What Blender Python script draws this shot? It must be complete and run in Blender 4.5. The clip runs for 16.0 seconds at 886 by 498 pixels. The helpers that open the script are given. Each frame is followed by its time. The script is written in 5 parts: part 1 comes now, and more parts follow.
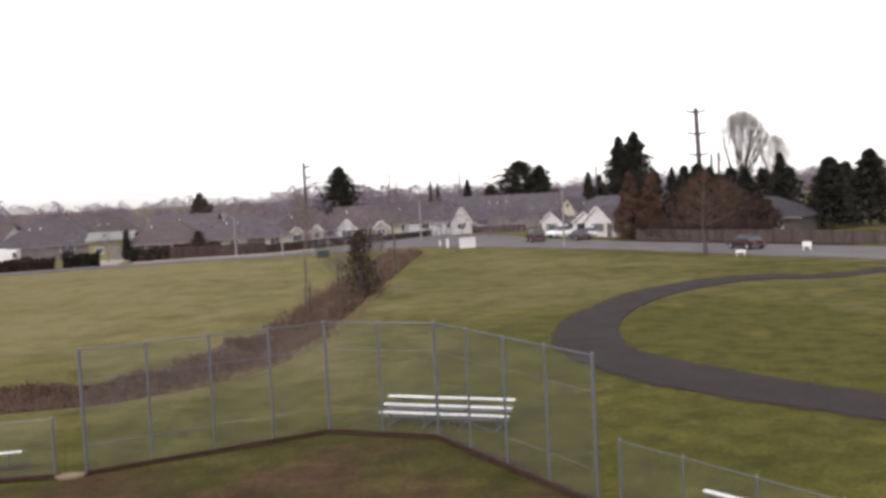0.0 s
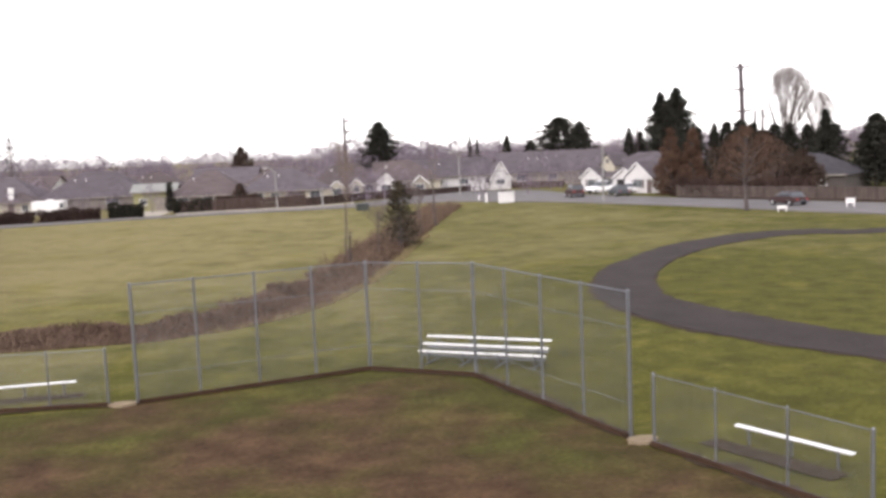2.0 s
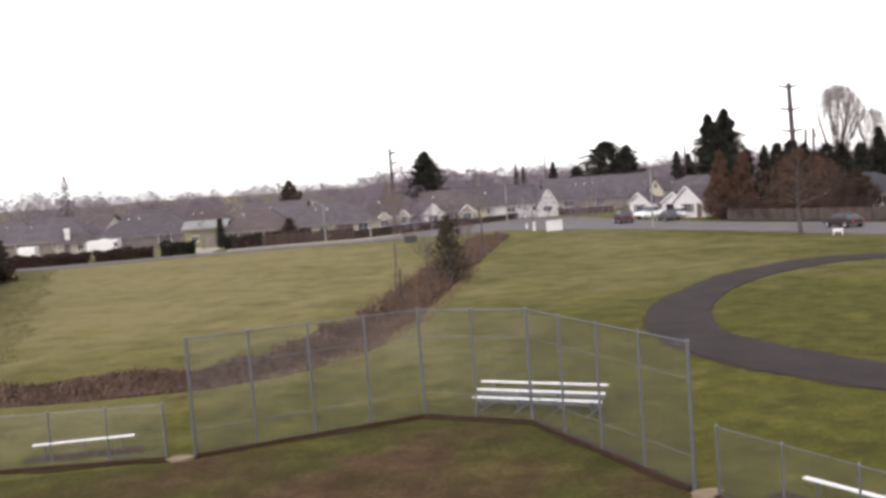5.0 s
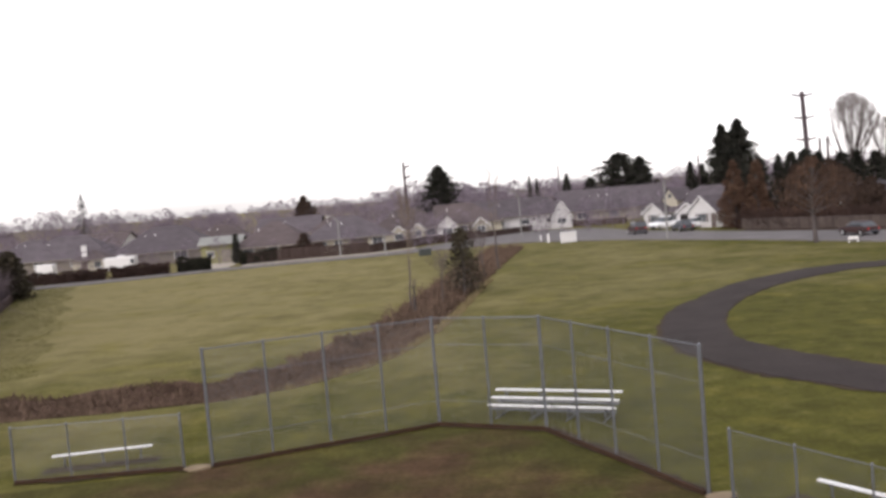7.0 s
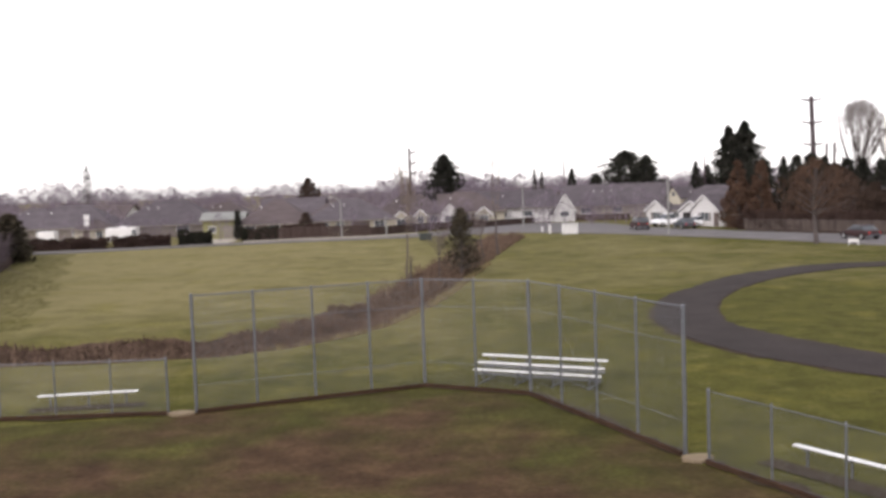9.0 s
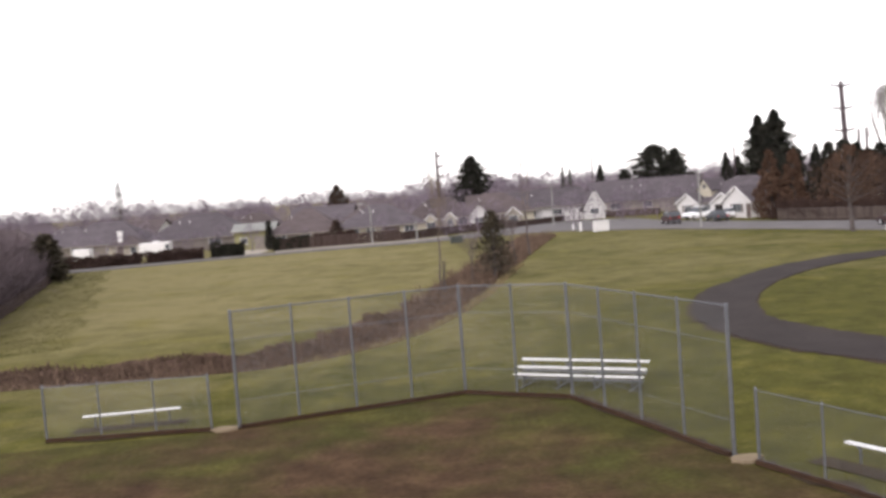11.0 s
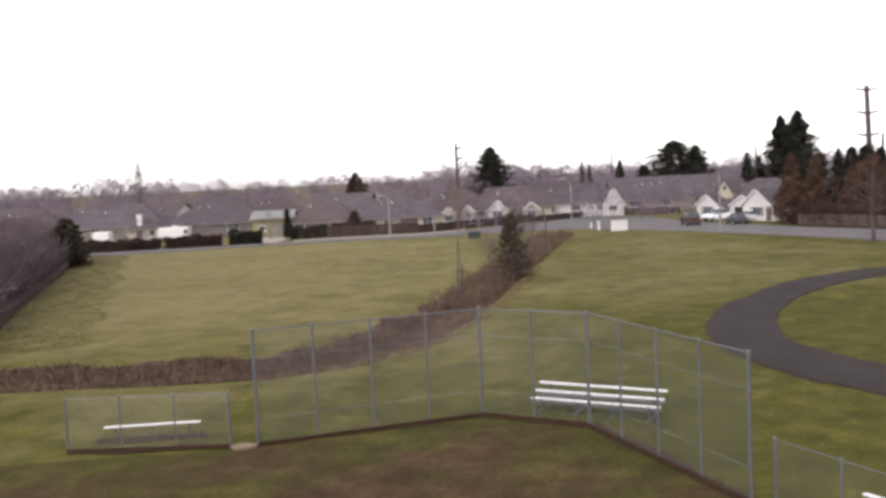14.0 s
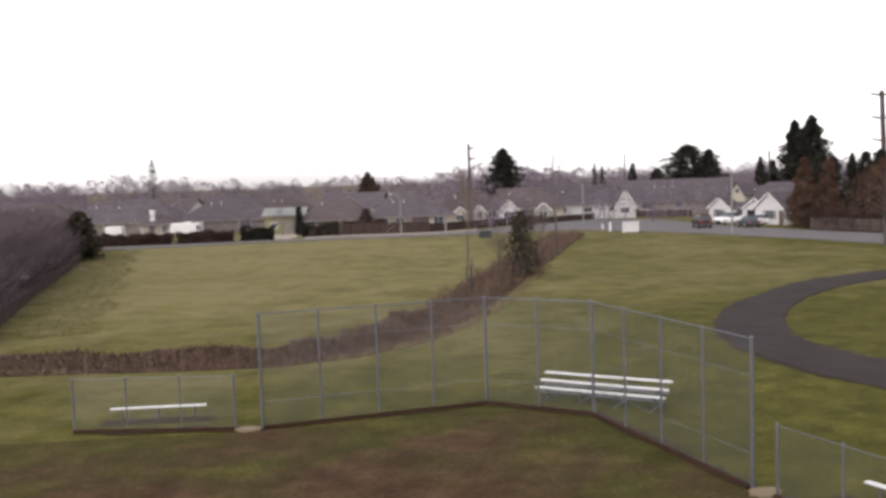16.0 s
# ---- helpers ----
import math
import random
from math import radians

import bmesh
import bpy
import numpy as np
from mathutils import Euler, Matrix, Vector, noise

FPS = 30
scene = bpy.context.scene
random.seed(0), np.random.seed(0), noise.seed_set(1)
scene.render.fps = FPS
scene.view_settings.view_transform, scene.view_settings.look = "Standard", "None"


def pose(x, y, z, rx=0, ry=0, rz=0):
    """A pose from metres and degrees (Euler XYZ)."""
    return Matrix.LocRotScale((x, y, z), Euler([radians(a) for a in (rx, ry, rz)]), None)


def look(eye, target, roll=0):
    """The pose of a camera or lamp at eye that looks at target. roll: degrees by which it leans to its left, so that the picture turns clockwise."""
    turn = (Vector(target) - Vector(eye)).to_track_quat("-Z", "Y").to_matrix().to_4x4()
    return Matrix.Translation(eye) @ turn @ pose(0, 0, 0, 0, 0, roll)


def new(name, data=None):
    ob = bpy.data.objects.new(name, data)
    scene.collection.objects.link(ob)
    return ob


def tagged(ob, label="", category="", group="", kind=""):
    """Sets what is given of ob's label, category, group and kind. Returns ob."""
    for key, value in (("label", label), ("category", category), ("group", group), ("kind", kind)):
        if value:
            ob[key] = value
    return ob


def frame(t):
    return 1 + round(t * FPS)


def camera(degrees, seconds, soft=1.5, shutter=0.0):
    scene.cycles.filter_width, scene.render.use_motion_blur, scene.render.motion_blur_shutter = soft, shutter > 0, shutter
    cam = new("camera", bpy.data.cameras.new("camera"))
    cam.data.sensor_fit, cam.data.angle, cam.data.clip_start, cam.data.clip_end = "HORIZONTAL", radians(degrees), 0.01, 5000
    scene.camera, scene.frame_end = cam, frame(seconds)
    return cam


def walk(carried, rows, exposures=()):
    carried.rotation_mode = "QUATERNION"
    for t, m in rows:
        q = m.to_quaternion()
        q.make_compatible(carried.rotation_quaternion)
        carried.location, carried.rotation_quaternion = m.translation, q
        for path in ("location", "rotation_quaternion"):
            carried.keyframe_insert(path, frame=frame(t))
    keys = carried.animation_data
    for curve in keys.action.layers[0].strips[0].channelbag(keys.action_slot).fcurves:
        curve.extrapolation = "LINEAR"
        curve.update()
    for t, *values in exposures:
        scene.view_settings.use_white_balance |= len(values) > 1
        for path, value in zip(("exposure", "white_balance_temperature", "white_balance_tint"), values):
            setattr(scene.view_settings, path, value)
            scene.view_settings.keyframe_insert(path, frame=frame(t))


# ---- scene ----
cam = camera(50.0, 16.0, soft=3.3)
PATH = [
    (0, (0.450, 1.350, 7.700), (3.902, 21.012, 6.483), -2.90),
    (0.5, (0.367, 0.966, 7.534), (3.506, 20.651, 5.904), -3.45),
    (1, (0.299, 0.628, 7.351), (3.254, 20.322, 5.505), -2.36),
    (1.5, (0.310, 0.703, 7.183), (3.059, 20.412, 5.182), -3.01),
    (2, (0.303, 0.793, 7.226), (2.908, 20.515, 5.167), -2.48),
    (2.5, (0.302, 0.839, 7.318), (2.724, 20.585, 5.260), -2.82),
    (3, (0.302, 0.884, 7.453), (2.604, 20.688, 5.874), -2.26),
    (3.5, (0.278, 0.966, 7.604), (2.405, 20.801, 6.173), -4.22),
    (4, (0.317, 1.050, 7.678), (2.248, 20.908, 6.288), -2.81),
    (4.2, (0.276, 1.086, 7.767), (2.142, 20.940, 6.232), -3.16),
    (6.3, (0.210, 0.879, 7.941), (1.771, 20.773, 6.612), -4.50),
    (6.5, (0.245, 0.870, 7.941), (1.755, 20.763, 6.519), -4.54),
    (7, (0.262, 0.776, 7.737), (1.627, 20.696, 6.584), -4.81),
    (7.5, (0.410, 0.797, 7.499), (1.720, 20.713, 6.216), -4.08),
    (8, (0.490, 0.741, 7.174), (1.773, 20.662, 5.955), -3.17),
    (8.5, (0.534, 0.670, 6.820), (1.812, 20.584, 5.487), -2.64),
    (8.7, (0.546, 0.598, 6.671), (1.849, 20.514, 5.395), -1.89),
    (10.8, (0.345, 0.670, 6.678), (1.108, 20.605, 5.260), -4.39),
    (11, (0.371, 0.726, 6.837), (1.037, 20.678, 5.621), -4.38),
    (11.5, (0.385, 0.786, 7.146), (0.900, 20.748, 6.032), -3.18),
    (12, (0.346, 0.777, 7.539), (0.839, 20.742, 6.475), -2.50),
    (12.5, (0.314, 0.777, 7.790), (0.776, 20.739, 6.643), -1.71),
    (13, (0.307, 0.768, 7.950), (0.730, 20.719, 6.607), -1.71),
    (13.5, (0.281, 0.689, 8.043), (0.662, 20.646, 6.778), -2.13),
    (14, (0.235, 0.722, 8.099), (0.552, 20.663, 6.590), -2.70),
    (14.5, (0.134, 0.619, 7.995), (0.454, 20.593, 7.031), -4.00),
    (15, (0.171, 0.542, 7.922), (0.334, 20.517, 6.934), -6.03),
    (15.5, (0.276, 0.587, 7.775), (0.408, 20.550, 6.572), -2.72),
    (16, (0.391, 0.606, 7.606), (0.456, 20.553, 6.161), -1.92),
]
walk(cam, [(t, look(eye, target, roll)) for t, eye, target, roll in PATH], exposures=[(0, 1, 6600, 17), (1, 1.36, 6600, 17), (2, 1.48, 6600, 17), (3, 1.42, 6600, 17), (3.5, 1.28, 6600, 17), (4.2, 1.22, 6600, 17), (6.5, 1.05, 6600, 17), (7, 1, 6600, 17), (8, 0.92, 6600, 17), (8.5, 1, 6600, 17), (11, 1.2, 6600, 17), (12, 1.05, 6600, 17), (13.5, 1.06, 6600, 17), (14, 1.12, 6600, 17), (14.5, 0.98, 6600, 17), (15, 0.82, 6600, 17), (15.5, 0.84, 6600, 17), (16, 0.95, 6600, 17)])

# ---------------------------------------------------------------- light
DOME = (0.66, 2.0)
SUN_EL, SUN_AZ = radians(32), radians(215)
world = bpy.data.worlds.new("overcast_sky")
scene.world = world
world.use_nodes = True
wn, wl = world.node_tree.nodes, world.node_tree.links
sky = wn.new("ShaderNodeTexSky")
sky.sky_type, sky.sun_disc = "NISHITA", False
sky.sun_elevation, sky.sun_rotation, sky.dust_density, sky.air_density = SUN_EL, SUN_AZ, 0.6, 1.0
grey = wn.new("ShaderNodeHueSaturation")
grey.inputs["Saturation"].default_value = 0.12
wl.new(sky.outputs[0], grey.inputs["Color"])
# thin layered cloud: a stretched noise over the sky's direction, at full strength all round
co = wn.new("ShaderNodeTexCoord")
mp = wn.new("ShaderNodeMapping")
mp.inputs["Scale"].default_value = (1.2, 1.2, 14.0)
cl = wn.new("ShaderNodeTexNoise")
cl.inputs["Scale"].default_value, cl.inputs["Detail"].default_value = 2.0, 5.0
cr = wn.new("ShaderNodeMapRange")
cr.inputs["From Min"].default_value, cr.inputs["From Max"].default_value = 0.35, 0.65
cr.inputs["To Min"].default_value, cr.inputs["To Max"].default_value = 0.82, 1.06
mul = wn.new("ShaderNodeMix")
mul.data_type, mul.blend_type = "RGBA", "MULTIPLY"
mul.inputs[0].default_value = 1.0
wl.new(co.outputs["Generated"], mp.inputs[0])
wl.new(mp.outputs[0], cl.inputs["Vector"])
wl.new(cl.outputs[0], cr.inputs[0])
wl.new(grey.outputs[0], mul.inputs[6])
wl.new(cr.outputs[0], mul.inputs[7])
up = wn.new("ShaderNodeSeparateXYZ")
wl.new(co.outputs["Generated"], up.inputs[0])
dome = wn.new("ShaderNodeMapRange")
dome.inputs["To Min"].default_value, dome.inputs["To Max"].default_value = DOME
wl.new(up.outputs["Z"], dome.inputs[0])
over = wn.new("ShaderNodeMix")
over.data_type, over.blend_type = "RGBA", "MULTIPLY"
over.inputs[0].default_value = 1.0
wl.new(mul.outputs[2], over.inputs[6])
wl.new(dome.outputs[0], over.inputs[7])
wl.new(over.outputs[2], wn["Background"].inputs[0])
wn["Background"].inputs[1].default_value = 0.15
sun = new("sun", bpy.data.lights.new("sun", "SUN"))
sun.data.energy, sun.data.angle, sun.data.color = 0.6, radians(25), (1.0, 0.96, 0.9)
sun.matrix_world = look((math.sin(SUN_AZ) * 80, math.cos(SUN_AZ) * 80, 50), (0, 0, 0))

# ---------------------------------------------------------------- materials
def material(name, a, b, scale=2.0, rough=0.85, bump=0.0, metal=0.0, fine=12.0, c=None, spots=0.0, per_object=0.0, per_island=0.0, stretch=(1, 1, 1)):
    """Two colours mixed by a coarse and a fine noise in world metres, with optional stains, bump and variation per piece."""
    m = bpy.data.materials.new(name)
    m.use_nodes = True
    n, l = m.node_tree.nodes, m.node_tree.links
    p = n["Principled BSDF"]
    p.inputs["Roughness"].default_value, p.inputs["Metallic"].default_value = rough, metal
    if rough > 0.84:
        p.inputs["Specular IOR Level"].default_value = 0.08
    geo = n.new("ShaderNodeNewGeometry")
    mapv = n.new("ShaderNodeMapping")
    mapv.inputs["Scale"].default_value = stretch
    l.new(geo.outputs["Position"], mapv.inputs[0])
    def noise_node(s, detail):
        t = n.new("ShaderNodeTexNoise")
        t.inputs["Scale"].default_value, t.inputs["Detail"].default_value = s, detail
        l.new(mapv.outputs[0], t.inputs["Vector"])
        return t
    big, small = noise_node(scale, 3.0), noise_node(scale * fine, 4.0)
    add = n.new("ShaderNodeMath")
    add.operation = "MULTIPLY_ADD"
    add.inputs[1].default_value = 0.5
    half = n.new("ShaderNodeMath")
    half.operation = "MULTIPLY"
    half.inputs[1].default_value = 0.5
    l.new(big.outputs[0], half.inputs[0])
    l.new(small.outputs[0], add.inputs[0])
    l.new(half.outputs[0], add.inputs[2])
    ramp = n.new("ShaderNodeMapRange")
    ramp.inputs["From Min"].default_value, ramp.inputs["From Max"].default_value = 0.36, 0.64
    l.new(add.outputs[0], ramp.inputs[0])
    mix = n.new("ShaderNodeMix")
    mix.data_type = "RGBA"
    mix.inputs[6].default_value, mix.inputs[7].default_value = (*a, 1), (*b, 1)
    l.new(ramp.outputs[0], mix.inputs[0])
    out = mix.outputs[2]
    if c:
        st = noise_node(scale * 0.35, 5.0)
        sr = n.new("ShaderNodeMapRange")
        sr.inputs["From Min"].default_value, sr.inputs["From Max"].default_value = 0.62 - spots, 0.72 - spots * 0.6
        l.new(st.outputs[0], sr.inputs[0])
        m2 = n.new("ShaderNodeMix")
        m2.data_type = "RGBA"
        l.new(sr.outputs[0], m2.inputs[0])
        l.new(out, m2.inputs[6])
        m2.inputs[7].default_value = (*c, 1)
        out = m2.outputs[2]
    if per_object or per_island:
        hs = n.new("ShaderNodeHueSaturation")
        src = n.new("ShaderNodeObjectInfo").outputs["Random"] if per_object else geo.outputs["Random Per Island"]
        amount = per_object or per_island
        vr = n.new("ShaderNodeMapRange")
        vr.inputs["To Min"].default_value, vr.inputs["To Max"].default_value = 1 - amount, 1 + amount
        l.new(src, vr.inputs[0])
        l.new(vr.outputs[0], hs.inputs["Value"])
        l.new(out, hs.inputs["Color"])
        out = hs.outputs[0]
    l.new(out, p.inputs["Base Color"])
    if bump:
        bp = n.new("ShaderNodeBump")
        bp.inputs["Strength"].default_value, bp.inputs["Distance"].default_value = min(bump, 1.0), 0.03
        l.new(small.outputs[0], bp.inputs["Height"])
        l.new(bp.outputs[0], p.inputs["Normal"])
    return m


BARE = material("bare_soil", (0.027, 0.019, 0.013), (0.055, 0.040, 0.025), 1.1, 0.95, 0.6)


def turf(name, lush, dry, soil=None, soil_at=None, bias=0.0):
    """Mown winter turf: lush and dry grass in broad drifts, mottled at hand and foot scale, with worn soil where asked."""
    m = bpy.data.materials.new(name)
    m.use_nodes = True
    n, l = m.node_tree.nodes, m.node_tree.links
    p = n["Principled BSDF"]
    p.inputs["Roughness"].default_value, p.inputs["Specular IOR Level"].default_value = 0.95, 0.05
    geo = n.new("ShaderNodeNewGeometry")
    def noise_at(scale, detail, stretch=(1, 1, 1)):
        mv = n.new("ShaderNodeMapping")
        mv.inputs["Scale"].default_value = stretch
        l.new(geo.outputs["Position"], mv.inputs[0])
        t = n.new("ShaderNodeTexNoise")
        t.inputs["Scale"].default_value, t.inputs["Detail"].default_value, t.inputs["Roughness"].default_value = scale, detail, 0.6
        l.new(mv.outputs[0], t.inputs["Vector"])
        return t.outputs[0]
    def ranged(v, a, b, c=0.0, d=1.0):
        r = n.new("ShaderNodeMapRange")
        for k, q in zip(("From Min", "From Max", "To Min", "To Max"), (a, b, c, d)):
            r.inputs[k].default_value = q
        l.new(v, r.inputs[0])
        return r.outputs[0]
    def maths(op, a, b):
        q = n.new("ShaderNodeMath")
        q.operation = op
        for k, v in enumerate((a, b)):
            if isinstance(v, (int, float)):
                q.inputs[k].default_value = v
            else:
                l.new(v, q.inputs[k])
        return q.outputs[0]
    def mixed(f_, a, b, blend="MIX"):
        q = n.new("ShaderNodeMix")
        q.data_type, q.blend_type = "RGBA", blend
        for k, v in ((0, f_), (6, a), (7, b)):
            if isinstance(v, (int, float)):
                q.inputs[k].default_value = v
            elif isinstance(v, tuple):
                q.inputs[k].default_value = (*v, 1)
            else:
                l.new(v, q.inputs[k])
        return q.outputs[2]
    sep = n.new("ShaderNodeSeparateXYZ")
    l.new(geo.outputs["Position"], sep.inputs[0])
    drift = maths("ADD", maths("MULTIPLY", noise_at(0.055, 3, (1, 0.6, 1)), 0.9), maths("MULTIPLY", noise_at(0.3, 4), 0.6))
    # grass darkened near and right, partly painting in the lens's dim corners
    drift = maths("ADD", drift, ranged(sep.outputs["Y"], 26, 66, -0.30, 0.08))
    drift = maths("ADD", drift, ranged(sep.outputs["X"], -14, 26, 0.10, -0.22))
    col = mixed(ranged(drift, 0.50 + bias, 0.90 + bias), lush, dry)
    # long faint darker streaks painting the shade of slight dips, then tufts
    col = mixed(ranged(noise_at(0.085, 3, (0.35, 1, 1)), 0.48, 0.74, 0, 0.28), col, (lush[0] * 0.95, lush[1] * 1.05, lush[2]))
    col = mixed(ranged(noise_at(0.22, 4), 0.54, 0.70, 0, 0.6), col, (lush[0] * 1.9, lush[1] * 1.75, lush[2] * 1.7))
    spots = noise_at(0.5, 6)
    col = mixed(ranged(spots, 0.50, 0.72, 0, 0.42), col, (lush[0] * 0.62, lush[1] * 0.68, lush[2] * 0.7))
    col = mixed(ranged(noise_at(0.9, 5), 0.55, 0.78, 0, 0.45), col, (dry[0] * 0.92, dry[1] * 0.95, dry[2] * 0.7))
    if soil:
        away = n.new("ShaderNodeVectorMath")
        away.operation = "DISTANCE"
        l.new(geo.outputs["Position"], away.inputs[0])
        away.inputs[1].default_value = (*soil_at, 0)
        wear = maths("ADD", noise_at(0.28, 6), ranged(away.outputs["Value"], 6, 19, 0.14, -0.14))
        col = mixed(ranged(wear, 0.45, 0.70), col, mixed(ranged(noise_at(1.1, 6), 0.4, 0.65), soil, (soil[0] * 0.7, soil[1] * 0.68, soil[2] * 0.7)))
    # tufts stand out where the grass is lush
    tuft = mixed(1.0, col, ranged(noise_at(0.75, 6), 0.34, 0.66, 0.7, 1.3), "MULTIPLY")
    col = mixed(ranged(drift, 0.50 + bias, 0.95 + bias, 0.85, 0.0), col, tuft)
    fine = noise_at(7, 4)
    col = mixed(1.0, col, ranged(fine, 0.3, 0.7, 0.72, 1.28), "MULTIPLY")
    l.new(col, p.inputs["Base Color"])
    bp = n.new("ShaderNodeBump")
    bp.inputs["Strength"].default_value, bp.inputs["Distance"].default_value = 0.7, 0.05
    l.new(fine, bp.inputs["Height"])
    l.new(bp.outputs[0], p.inputs["Normal"])
    return m


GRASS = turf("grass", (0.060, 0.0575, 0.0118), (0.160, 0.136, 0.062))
ROUGH = material("rough_dark_grass", (0.055, 0.060, 0.018), (0.088, 0.088, 0.028), 0.4, 0.95, per_island=0.12)
DIRT = turf("infield_turf", (0.046, 0.043, 0.012), (0.070, 0.060, 0.020), (0.066, 0.040, 0.022), (-2.0, 19.0), 0.0)
LITTER = material("leaf_litter", (0.044, 0.028, 0.021), (0.083, 0.053, 0.039), 0.5, 0.95, 0.8, fine=8)
BARK_BED = material("bark_mulch", (0.030, 0.018, 0.013), (0.054, 0.033, 0.024), 2.0, 0.95, 0.6)
ASPHALT = material("asphalt_path", (0.024, 0.0195, 0.018), (0.041, 0.033, 0.031), 0.45, 0.9, 0.4, fine=20)
ROAD = material("road_asphalt", (0.101, 0.094, 0.094), (0.148, 0.137, 0.137), 0.3, 0.9, 0.3, fine=20)
CONCRETE = material("concrete", (0.285, 0.255, 0.210), (0.375, 0.338, 0.285), 1.2, 0.9, 0.4)
PAD = material("worn_concrete", (0.153, 0.117, 0.076), (0.214, 0.168, 0.112), 2.5, 0.9, 0.4)
EDGE_WOOD = material("weathered_edging", (0.026, 0.016, 0.011), (0.052, 0.029, 0.018), 2.0, 0.9, 0.5, stretch=(1, 1, 4))
STEEL = material("galvanised_steel", (0.112, 0.116, 0.128), (0.150, 0.154, 0.168), 6.0, 0.45, 0.1, metal=0.6)
WIRE = material("galvanised_wire", (0.153, 0.157, 0.162), (0.212, 0.217, 0.221), 8.0, 0.5, metal=0.5)
ALU = material("brushed_aluminium", (0.66, 0.66, 0.65), (0.77, 0.77, 0.76), 3.0, 0.4, 0.1, metal=0.25, stretch=(1, 8, 8))
ALU_DARK = material("aluminium_frame", (0.085, 0.085, 0.090), (0.130, 0.130, 0.138), 5.0, 0.5, metal=0.5)
POLE_WOOD = material("creosoted_pole", (0.049, 0.038, 0.042), (0.091, 0.070, 0.073), 3.0, 0.9, 0.4, stretch=(4, 4, 0.4))
LAMP_GREY = material("painted_lamp_pole", (0.168, 0.164, 0.155), (0.210, 0.206, 0.193), 4.0, 0.6)
INSULATOR = material("insulator", (0.3, 0.27, 0.27), (0.4, 0.36, 0.36), 10.0, 0.4)
WHITE = material("white_paint", (0.536, 0.521, 0.506), (0.610, 0.595, 0.580), 0.8, 0.7, 0.1)
SIDING = material("off_white_siding", (0.430, 0.415, 0.405), (0.510, 0.495, 0.485), 0.8, 0.75, 0.1, stretch=(1, 1, 6))
CREAM = material("cream_siding", (0.319, 0.286, 0.220), (0.374, 0.341, 0.275), 0.8, 0.75, 0.1, stretch=(1, 1, 6))
BEIGE = material("beige_siding", (0.200, 0.175, 0.145), (0.250, 0.220, 0.185), 0.8, 0.8, 0.1, stretch=(1, 1, 6))
TAN = material("tan_siding", (0.122, 0.104, 0.086), (0.158, 0.135, 0.113), 0.8, 0.8, 0.1, stretch=(1, 1, 6))
# brown siding darkened to stand in for the shade under the trees
BROWN_SHADED = material("shaded_brown_siding", (0.050, 0.042, 0.038), (0.075, 0.063, 0.057), 0.8, 0.8, 0.1, stretch=(1, 1, 6))
YELLOW = material("yellow_green_siding", (0.180, 0.170, 0.075), (0.225, 0.212, 0.100), 0.8, 0.8, 0.1, stretch=(1, 1, 6))
ROOF = material("grey_shingles", (0.062, 0.053, 0.058), (0.096, 0.083, 0.090), 0.6, 0.9, 0.5, fine=10, per_object=0.12, stretch=(1, 1, 3))
ROOF_B = material("brown_shingles", (0.062, 0.050, 0.050), (0.094, 0.075, 0.075), 0.6, 0.9, 0.5, fine=10, per_object=0.12, stretch=(1, 1, 3))
# grey shingles whose colour carries the shade of the trees around
ROOF_SHADED = material("shaded_grey_shingles", (0.034, 0.032, 0.036), (0.056, 0.052, 0.057), 0.6, 0.9, 0.5, fine=10, stretch=(1, 1, 3))
ROOF_L = material("pale_metal_roof", (0.150, 0.152, 0.138), (0.190, 0.192, 0.176), 0.8, 0.6, 0.1)
GLASS = material("window_glass", (0.03, 0.035, 0.04), (0.06, 0.065, 0.075), 1.0, 0.3)
SHADOW_GAP = material("garage_interior_shade", (0.02, 0.018, 0.018), (0.035, 0.03, 0.03), 1.0, 0.95)
TRIM = material("white_trim", (0.525, 0.510, 0.495), (0.600, 0.585, 0.570), 2.0, 0.7)
DOOR = material("dark_door", (0.07, 0.05, 0.045), (0.11, 0.08, 0.07), 2.0, 0.7)
FENCE_WOOD = material("weathered_fence_boards", (0.052, 0.041, 0.036), (0.090, 0.071, 0.062), 1.5, 0.9, 0.4, per_island=0.2, stretch=(2, 2, 0.5))
FENCE_DARK = material("dark_fence_boards", (0.037, 0.026, 0.022), (0.065, 0.045, 0.040), 1.5, 0.9, 0.4, per_island=0.2, stretch=(2, 2, 0.5))
BARK = material("grey_bark", (0.055, 0.045, 0.043), (0.100, 0.085, 0.080), 3.0, 0.95, 0.6, stretch=(3, 3, 0.6))
TWIG = material("bare_twigs", (0.072, 0.056, 0.054), (0.122, 0.099, 0.095), 1.0, 0.95, per_island=0.25)
TWIG_PALE = material("pale_bare_twigs", (0.151, 0.132, 0.127), (0.213, 0.188, 0.182), 1.0, 0.95, per_island=0.2)
TWIG_TAN = material("tan_bare_twigs", (0.110, 0.085, 0.062), (0.165, 0.130, 0.098), 1.0, 0.95, per_island=0.25)
TWIG_PURPLE = material("purplish_bare_twigs", (0.082, 0.064, 0.070), (0.138, 0.109, 0.117), 1.0, 0.95, per_island=0.25)
# twigs paled towards lavender, putting the distance haze into their colour
TWIG_FAR = material("hazed_bare_woods", (0.118, 0.096, 0.118), (0.190, 0.156, 0.186), 0.05, 0.95, fine=6, per_island=0.35)
BRUSH = material("dry_brush", (0.075, 0.049, 0.036), (0.150, 0.104, 0.075), 0.35, 0.95, fine=5, per_island=0.35)
